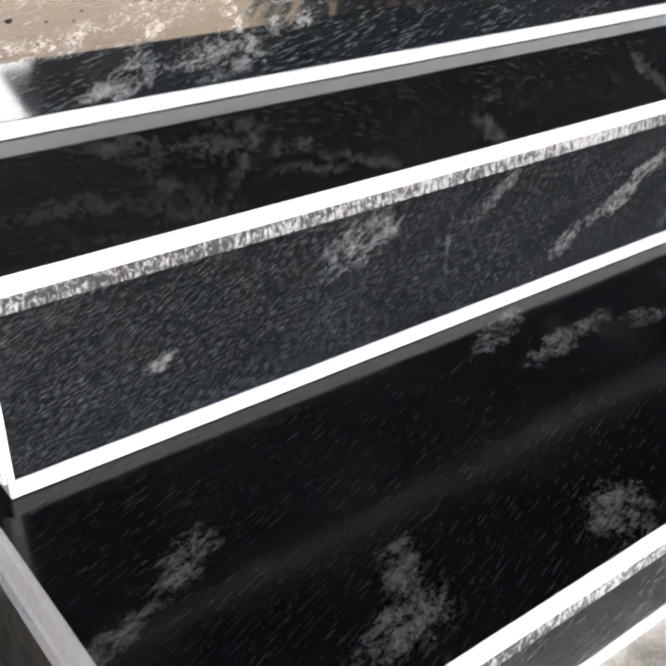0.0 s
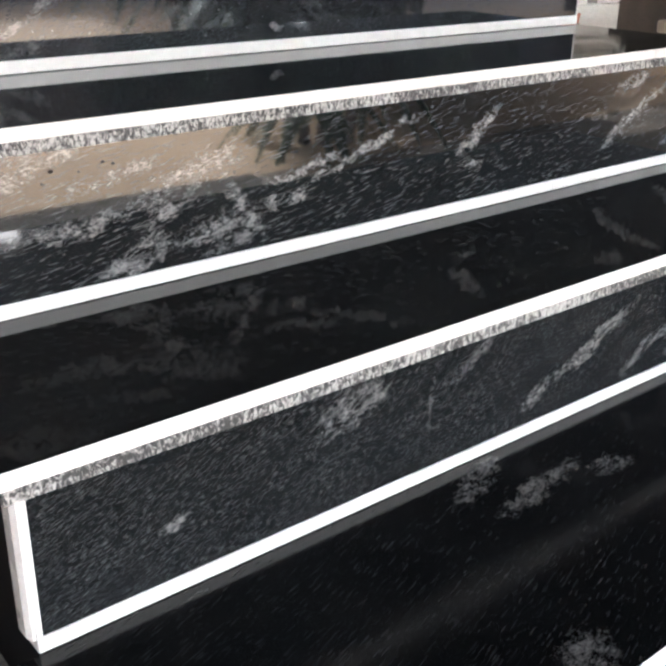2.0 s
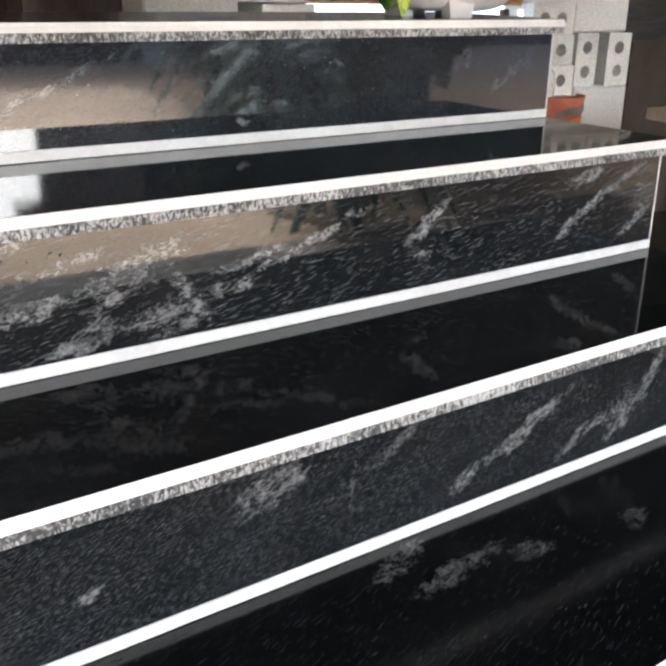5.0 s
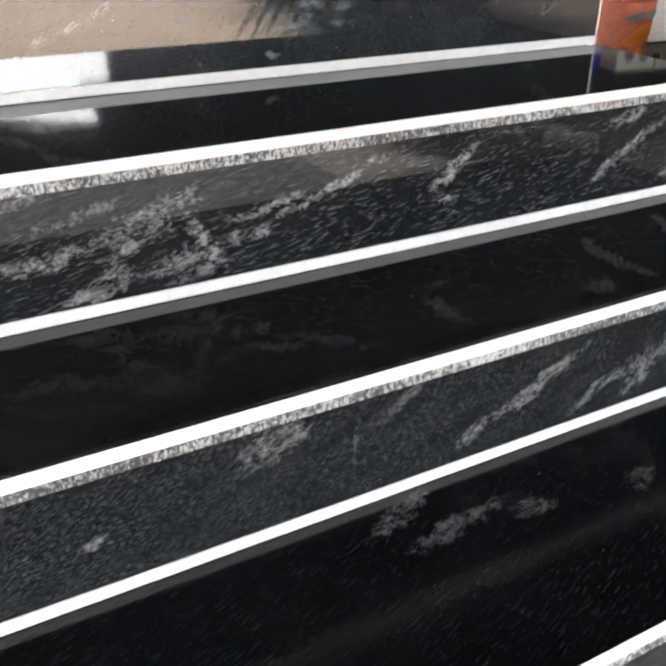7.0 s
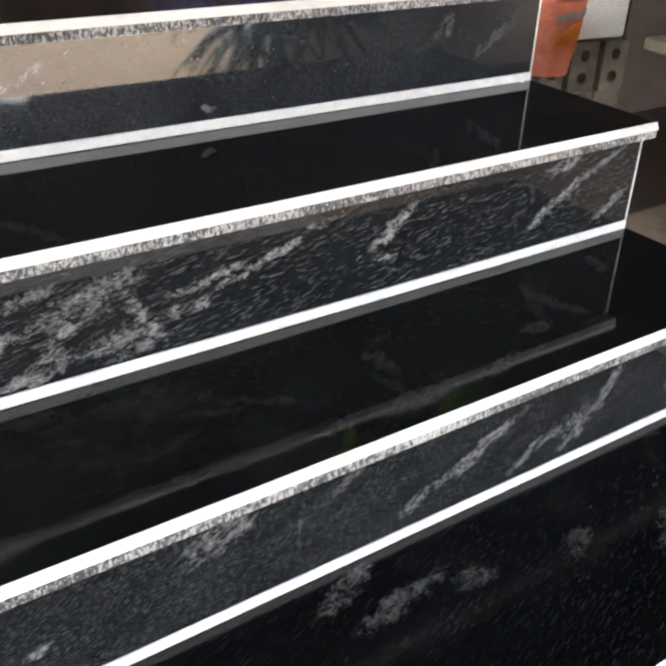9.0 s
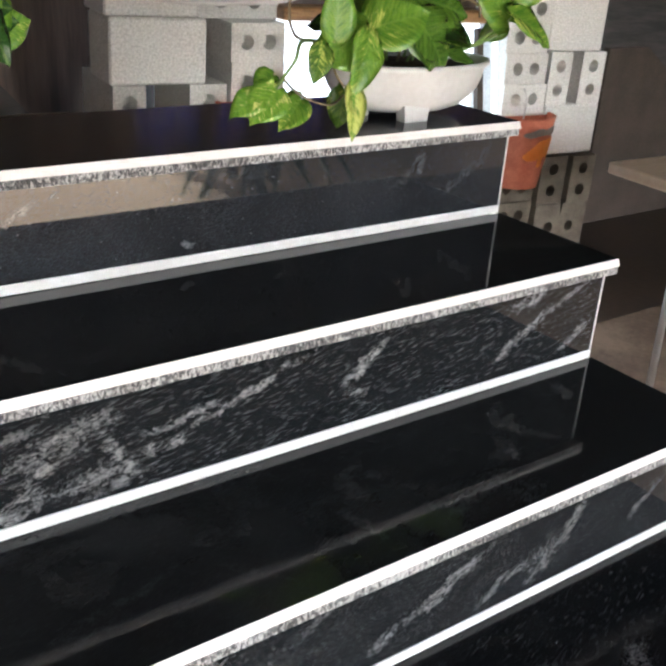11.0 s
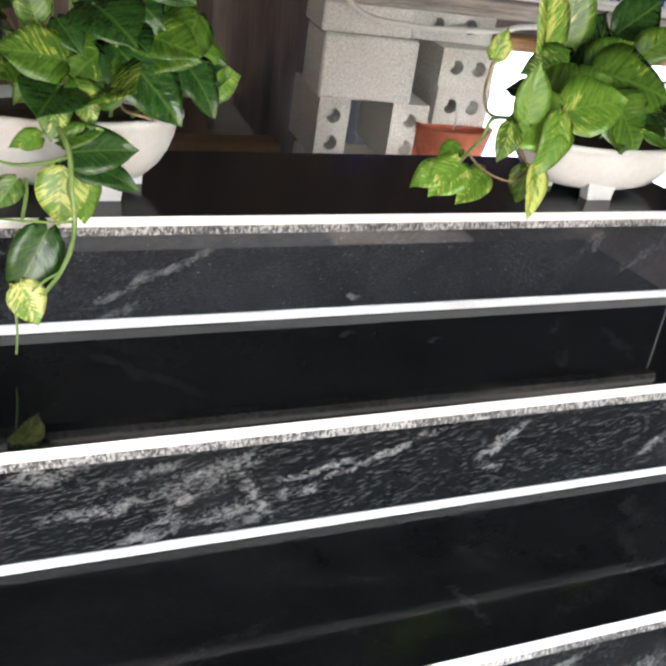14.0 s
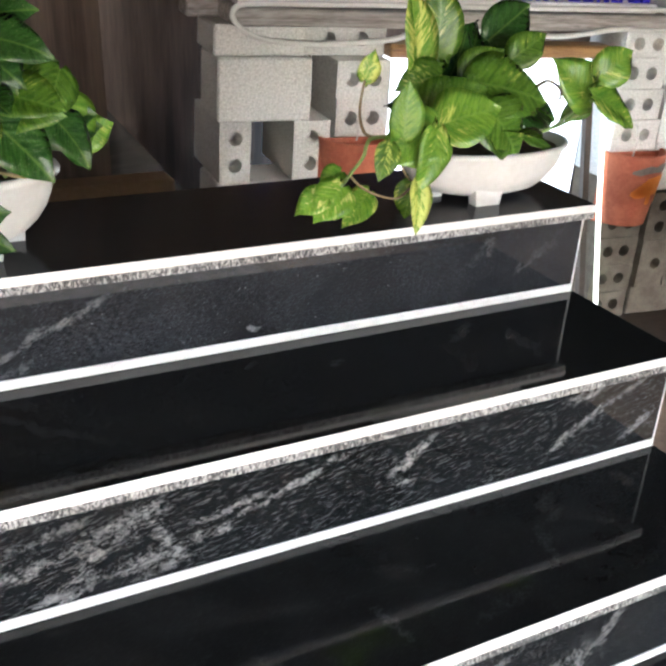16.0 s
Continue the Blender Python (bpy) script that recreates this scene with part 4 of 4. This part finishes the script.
leaf(right_pot, (-0.432, 0.46, 0.563), (-0.493, 0.417, 0.535), (0.1, -0.7, 0.7), "gold", 2, 0.60)
leaf(right_pot, (0.059, 0.560, 0.649), (-0.023, 0.560, 0.722), (-0.1, -0.9, 0.3), "gold", 0, 0.85)
leaf(right_pot, (0.058, 0.550, 0.694), (0.114, 0.530, 0.738), (0.1, -0.8, 0.5), "gold", 1, 1.00)
leaf(right_pot, (0.042, 0.540, 0.666), (0.131, 0.510, 0.621), (0.1, -0.7, 0.7), "gold", 0, 0.85)
leaf(right_pot, (0.063, 0.560, 0.673), (0.044, 0.560, 0.724), (0.2, -0.9, 0.2), "green", 2, 0.50)
leaf(right_pot, (0.061, 0.570, 0.649), (0.016, 0.570, 0.618), (-0.2, -0.9, 0.3), "green", 1, 0.90)
leaf(right_pot, (-0.086, 0.620, 0.648), (0.060, 0.620, 0.616), (0.1, -0.7, 0.7), "dark", 0, 0.80)
leaf(right_pot, (-0.091, 0.660, 0.697), (0.003, 0.680, 0.719), (0.1, -0.8, 0.5), "dark", 1, 0.90)
leaf(right_pot, (-0.101, 0.530, 0.607), (-0.056, 0.500, 0.595), (0.1, -0.8, 0.6), "green", 1, 0.60)
leaf(right_pot, (-0.188, 0.630, 0.685), (-0.150, 0.640, 0.756), (0, -0.9, 0.4), "dark", 0, 0.90)
leaf(right_pot, (-0.260, 0.570, 0.667), (-0.239, 0.570, 0.692), (0, -0.9, 0.4), "dark", 0, 1.00)
leaf(left_pot, (-1.006, 0.470, 0.686), (-1.073, 0.440, 0.709), (-0.1, -0.8, 0.6), "green", 1, 0.95)
leaf(left_pot, (-0.952, 0.500, 0.699), (-1.001, 0.460, 0.670), (-0.1, -0.8, 0.5), "green", 0, 0.95)
leaf(left_pot, (-0.945, 0.500, 0.699), (-0.866, 0.450, 0.628), (0.2, -0.8, 0.5), "dark", 0, 0.85)
leaf(left_pot, (-0.834, 0.550, 0.730), (-0.865, 0.510, 0.676), (0.3, -0.8, 0.4), "green", 2, 0.85)
leaf(left_pot, (-0.852, 0.540, 0.679), (-0.807, 0.500, 0.629), (0.2, -0.8, 0.5), "dark", 1, 0.85)
leaf(left_pot, (-0.832, 0.570, 0.693), (-0.804, 0.540, 0.623), (0.2, -0.8, 0.5), "gold", 0, 1.00)
leaf(left_pot, (-0.814, 0.570, 0.640), (-0.766, 0.560, 0.659), (0.1, -0.9, 0.4), "gold", 1, 1.10)
leaf(left_pot, (-1.020, 0.450, 0.655), (-1.026, 0.420, 0.610), (0, -0.9, 0.4), "green", 0, 0.85)
leaf(left_pot, (-0.994, 0.460, 0.666), (-0.976, 0.430, 0.629), (0.1, -0.9, 0.4), "green", 1, 0.90)
leaf(left_pot, (-0.963, 0.500, 0.635), (-0.925, 0.490, 0.663), (0.1, -0.8, 0.5), "green", 2, 0.90)
leaf(left_pot, (-1.006, 0.420, 0.596), (-0.936, 0.400, 0.610), (0, -0.8, 0.6), "dark", 0, 0.85)
leaf(left_pot, (-0.999, 0.430, 0.581), (-0.933, 0.400, 0.573), (0.1, -0.7, 0.7), "dark", 1, 0.70)
leaf(left_pot, (-1.016, 0.430, 0.607), (-0.970, 0.420, 0.624), (0, -0.7, 0.7), "green", 2, 0.70)
leaf(left_pot, (-1.011, 0.430, 0.573), (-1.020, 0.410, 0.512), (-0.2, -0.9, 0.3), "gold", 0, 1.00)
leaf(left_pot, (-0.992, 0.430, 0.568), (-0.983, 0.410, 0.515), (0.2, -0.9, 0.3), "gold", 1, 0.80)
leaf(left_pot, (-1.032, 0.410, 0.507), (-1.072, 0.380, 0.433), (0.1, -0.9, 0.3), "dark", 0, 0.75)
leaf(left_pot, (-1.064, 0.390, 0.451), (-1.044, 0.370, 0.408), (0.1, -0.9, 0.4), "cream", 0, 0.95)
leaf(left_pot, (-1.034, 0.460, 0.671), (-1.063, 0.440, 0.647), (-0.1, -0.8, 0.5), "green", 1, 0.90)
leaf(left_pot, (-1.035, 0.440, 0.607), (-1.066, 0.420, 0.606), (0, -0.8, 0.6), "gold", 1, 0.80)
leaf(left_pot, (-1.009, 0.500, 0.723), (-0.986, 0.470, 0.694), (0.1, -0.8, 0.5), "dark", 2, 0.90)
leaf(left_pot, (-0.898, 0.550, 0.706), (-0.915, 0.550, 0.748), (0.1, -0.9, 0.4), "green", 0, 1.00)
leaf(left_pot, (-0.864, 0.570, 0.698), (-0.860, 0.570, 0.759), (0.2, -0.9, 0.3), "dark", 1, 1.00)
leaf(left_pot, (-0.952, 0.530, 0.702), (-0.968, 0.530, 0.762), (-0.1, -0.9, 0.4), "dark", 0, 1.00)
leaf(left_pot, (-1.032, 0.500, 0.721), (-1.045, 0.500, 0.765), (0, -0.9, 0.4), "green", 2, 1.00)
leaf(left_pot, (-0.923, 0.520, 0.661), (-0.905, 0.500, 0.627), (0.1, -0.8, 0.5), "dark", 2, 0.90)
leaf(left_pot, (-1.063, 0.430, 0.560), (-1.087, 0.420, 0.530), (0, -0.8, 0.5), "green", 2, 0.90)
vine(right_pot, [(-0.280, 0.540, 0.609), (-0.376, 0.490, 0.634), (-0.423, 0.480, 0.639), (-0.432, 0.490, 0.650), (-0.432, 0.500, 0.675), (-0.428, 0.500, 0.713)], 0.0028, stem_brown)
vine(right_pot, [(-0.376, 0.490, 0.633), (-0.429, 0.470, 0.638), (-0.445, 0.460, 0.616), (-0.463, 0.460, 0.594), (-0.488, 0.440, 0.584)], 0.0032, stem_green)
vine(right_pot, [(-0.465, 0.460, 0.593), (-0.450, 0.450, 0.577), (-0.421, 0.450, 0.562), (-0.388, 0.450, 0.555), (-0.359, 0.460, 0.566)], 0.002, stem_brown)
vine(right_pot, [(-0.367, 0.470, 0.633), (-0.381, 0.460, 0.606), (-0.372, 0.450, 0.583), (-0.362, 0.440, 0.580)], 0.002, stem_brown)
vine(right_pot, [(-0.115, 0.570, 0.591), (-0.071, 0.550, 0.602), (-0.002, 0.550, 0.619), (0.050, 0.560, 0.638), (0.064, 0.560, 0.666), (0.056, 0.550, 0.700)], 0.0032, stem_green)
vine(right_pot, [(-0.105, 0.560, 0.593), (-0.045, 0.540, 0.612), (0.031, 0.560, 0.639), (0.057, 0.560, 0.650)], 0.0025, stem_green)
vine(right_pot, [(-0.282, 0.560, 0.604), (-0.277, 0.580, 0.652), (-0.278, 0.590, 0.702)], 0.0028, stem_green)
vine(right_pot, [(-0.210, 0.580, 0.595), (-0.210, 0.620, 0.674), (-0.226, 0.620, 0.727)], 0.0028, stem_green)
vine(right_pot, [(-0.090, 0.600, 0.582), (-0.165, 0.550, 0.647), (-0.198, 0.550, 0.688)], 0.0025, stem_green)
vine(right_pot, [(-0.052, 0.580, 0.584), (-0.109, 0.560, 0.614), (-0.182, 0.520, 0.658)], 0.0025, stem_green)
vine(right_pot, [(-0.038, 0.600, 0.665), (-0.026, 0.580, 0.682), (-0.014, 0.560, 0.672), (-0.021, 0.550, 0.657)], 0.003, stem_brown)
vine(left_pot, [(-1.018, 0.460, 0.615), (-1.016, 0.420, 0.618), (-1.010, 0.400, 0.598), (-1.008, 0.395, 0.559), (-1.005, 0.390, 0.531), (-1.009, 0.385, 0.497), (-1.022, 0.380, 0.467), (-1.039, 0.375, 0.446)], 0.0036, stem_green)
vine(left_pot, [(-1.005, 0.390, 0.526), (-1.027, 0.395, 0.523), (-1.053, 0.400, 0.523), (-1.084, 0.400, 0.526)], 0.002, stem_green)
vine(left_pot, [(-1.022, 0.380, 0.468), (-1.038, 0.380, 0.459), (-1.052, 0.380, 0.446)], 0.002, stem_green)
vine(left_pot, [(-1.064, 0.390, 0.450), (-1.069, 0.385, 0.426), (-1.068, 0.380, 0.396), (-1.069, 0.380, 0.367)], 0.0018, stem_green)
vine(left_pot, [(-1.009, 0.400, 0.598), (-1.034, 0.410, 0.587), (-1.064, 0.420, 0.581), (-1.090, 0.420, 0.588)], 0.0025, stem_green)
vine(left_pot, [(-0.894, 0.500, 0.614), (-0.915, 0.500, 0.619), (-0.926, 0.520, 0.620), (-0.940, 0.530, 0.643)], 0.003, stem_brown)
vine(left_pot, [(-0.896, 0.540, 0.610), (-0.878, 0.550, 0.629), (-0.849, 0.550, 0.675), (-0.833, 0.560, 0.713)], 0.003, stem_green)
vine(left_pot, [(-0.916, 0.520, 0.610), (-0.891, 0.530, 0.627), (-0.858, 0.550, 0.641), (-0.814, 0.570, 0.643)], 0.003, stem_green)
vine(left_pot, [(-0.935, 0.550, 0.601), (-0.939, 0.530, 0.673), (-0.942, 0.500, 0.699)], 0.003, stem_green)
vine(left_pot, [(-0.961, 0.550, 0.600), (-0.950, 0.540, 0.680), (-0.929, 0.550, 0.728)], 0.003, stem_green)
vine(left_pot, [(-1.051, 0.440, 0.559), (-1.052, 0.430, 0.541), (-1.058, 0.420, 0.514)], 0.003, stem_green)

# ---- yard, seen only in the polished stone ----
house = thing("house", (4.2, -10.0, FLOOR), "dark house front beyond the yard", "house")
part("wall", box((0, -4, 0), (12, 0, 4.3)), house_paint, house)
part("roof", prism([(-4.6, 4.3), (0.6, 4.3), (-2.0, 5.6)], "x", -0.3, 12.5), roof_mat, house)
for wx in (1.2, 4.0, 7.0):
    part("window", box((wx, 0.0, 1.0), (wx + 1.2, 0.03, 2.3)), ceramic, house, "pale closed shutter")

garden_wall = thing("garden_wall", (-5.0, -9.15, FLOOR), "low dark rendered wall closing the sandy yard", "wall")
part("body", box((0, 0, 0), (9.1, 0.15, 1.32), 0.01), house_paint, garden_wall)
part("coping", box((-0.02, -0.02, 1.322), (9.12, 0.17, 1.37), 0.01), roof_mat, garden_wall)
for x0, wide, high in ((3.72, 0.34, 0.80), (4.12, 0.24, 0.70)):
    sheet = thing("white_board", (x0, -8.88, FLOOR), "white painted board leaning on the yard's wall", "board", "white boards in the yard")
    sheet.matrix_basis = pose(x0, -8.88, FLOOR, 8, 0, 0)
    part("sheet", box((0, 0, 0), (wide, 0.02, high), 0.003), ceramic, sheet)


def tree(at, height, crown, seed, label):
    rng = random.Random(seed)
    t = thing("tree", at, label, "tree")
    part("trunk", tube([(0, 0, 0), (0.05, 0.02, height * 0.35), (-0.03, 0.05, height * 0.7), (0, 0, height)], 0.11, 10, taper=0.3), bark, t, smooth=True)
    bm = bmesh.new()
    for n in range(900):
        a, b, r = rng.uniform(0, 6.283), rng.uniform(-1, 1), crown * rng.uniform(0.25, 1.0) ** 0.5
        k = 0.75 + 0.35 * math.sin(3 * a + seed) * math.cos(2 * b)
        p = Vector((r * k * math.cos(a) * math.sqrt(1 - b * b), r * k * math.sin(a) * math.sqrt(1 - b * b), height + r * 0.8 * b))
        s = rng.uniform(0.06, 0.14)
        d = Vector((rng.gauss(0, 1), rng.gauss(0, 1), rng.gauss(0, 1))).normalized()
        e = d.orthogonal().normalized()
        bm.faces.new([bm.verts.new(p + q) for q in (d * s * 1.6, e * s * 0.6, -d * s * 1.6, -e * s * 0.6)])
    part("crown", bm, foliage, t)
    for n in range(5):
        a = rng.uniform(0, 6.283)
        part("limb", tube([(0, 0, height * 0.6), (0.4 * crown * math.cos(a), 0.4 * crown * math.sin(a), height * 0.9), (0.8 * crown * math.cos(a), 0.8 * crown * math.sin(a), height * 1.15)], 0.05, 6, taper=0.3), bark, t)
    return t


tree((3.9, -6.9, FLOOR), 1.6, 0.9, 4, "leafy green tree at the yard's edge")
tree((4.6, -7.4, FLOOR), 2.3, 1.6, 9, "leafy green tree at the yard's edge")
tree((7.5, -8.0, FLOOR), 2.4, 1.7, 14, "leafy green tree at the yard's edge")


def palm(at, stems, height, reach, seed, label):
    """A clump of slender trunks, each with a head of arching, narrow, pointed blades."""
    rng = random.Random(seed)
    t = thing("palm", at, label, "palm")
    for n in range(stems):
        a, r = rng.uniform(0, 6.283), rng.uniform(0.05, 0.22)
        top = Vector((r * 1.5 * math.cos(a), r * 1.5 * math.sin(a), height * rng.uniform(0.5, 1.0)))
        part("trunk", tube([(r * math.cos(a), r * math.sin(a), 0), (r * 1.2 * math.cos(a), r * 1.2 * math.sin(a), top.z * 0.5), top], 0.028, 7, taper=0.7), bark, t, smooth=True)
        bm = bmesh.new()
        for m in range(34):
            b, up = rng.uniform(0, 6.283), rng.uniform(-0.1, 1.2)
            way, side = Vector((math.cos(b), math.sin(b), 0)), Vector((-math.sin(b), math.cos(b), 0))
            long, last = reach * rng.uniform(0.6, 1.1), None
            for q in range(6):
                f = q / 5
                p = top + way * long * f * (1 - 0.15 * up) + Vector((0, 0, long * (up * f - 0.85 * f * f)))
                w = side * (0.022 * math.sin(math.pi * (0.12 + 0.86 * f)) + 0.001)
                row = [bm.verts.new(p - w), bm.verts.new(p + Vector((0, 0, 0.008))), bm.verts.new(p + w)]
                if last:
                    bm.faces.new((last[0], last[1], row[1], row[0])), bm.faces.new((last[1], last[2], row[2], row[1]))
                last = row
        part("crown", bm, foliage, t)
    return t


for at, stems, height, reach, seed in (((1.25, -2.35, FLOOR), 3, 0.42, 0.42, 21), ((1.75, -3.0, FLOOR), 4, 0.62, 0.55, 25), ((2.3, -3.9, FLOOR), 4, 0.75, 0.65, 31), ((2.5, -5.2, FLOOR), 5, 0.8, 0.8, 36)):
    palm(at, stems, height, reach, seed, "spiky green palm clump at the edge of the sandy yard")
for at, height, crown, seed in (((2.35, -3.1, FLOOR), 0.55, 0.6, 27), ((3.1, -4.3, FLOOR), 0.65, 0.95, 31), ((3.5, -5.6, FLOOR), 0.8, 1.1, 36)):
    tree(at, height, crown, seed, "low leafy bush at the edge of the sandy yard")
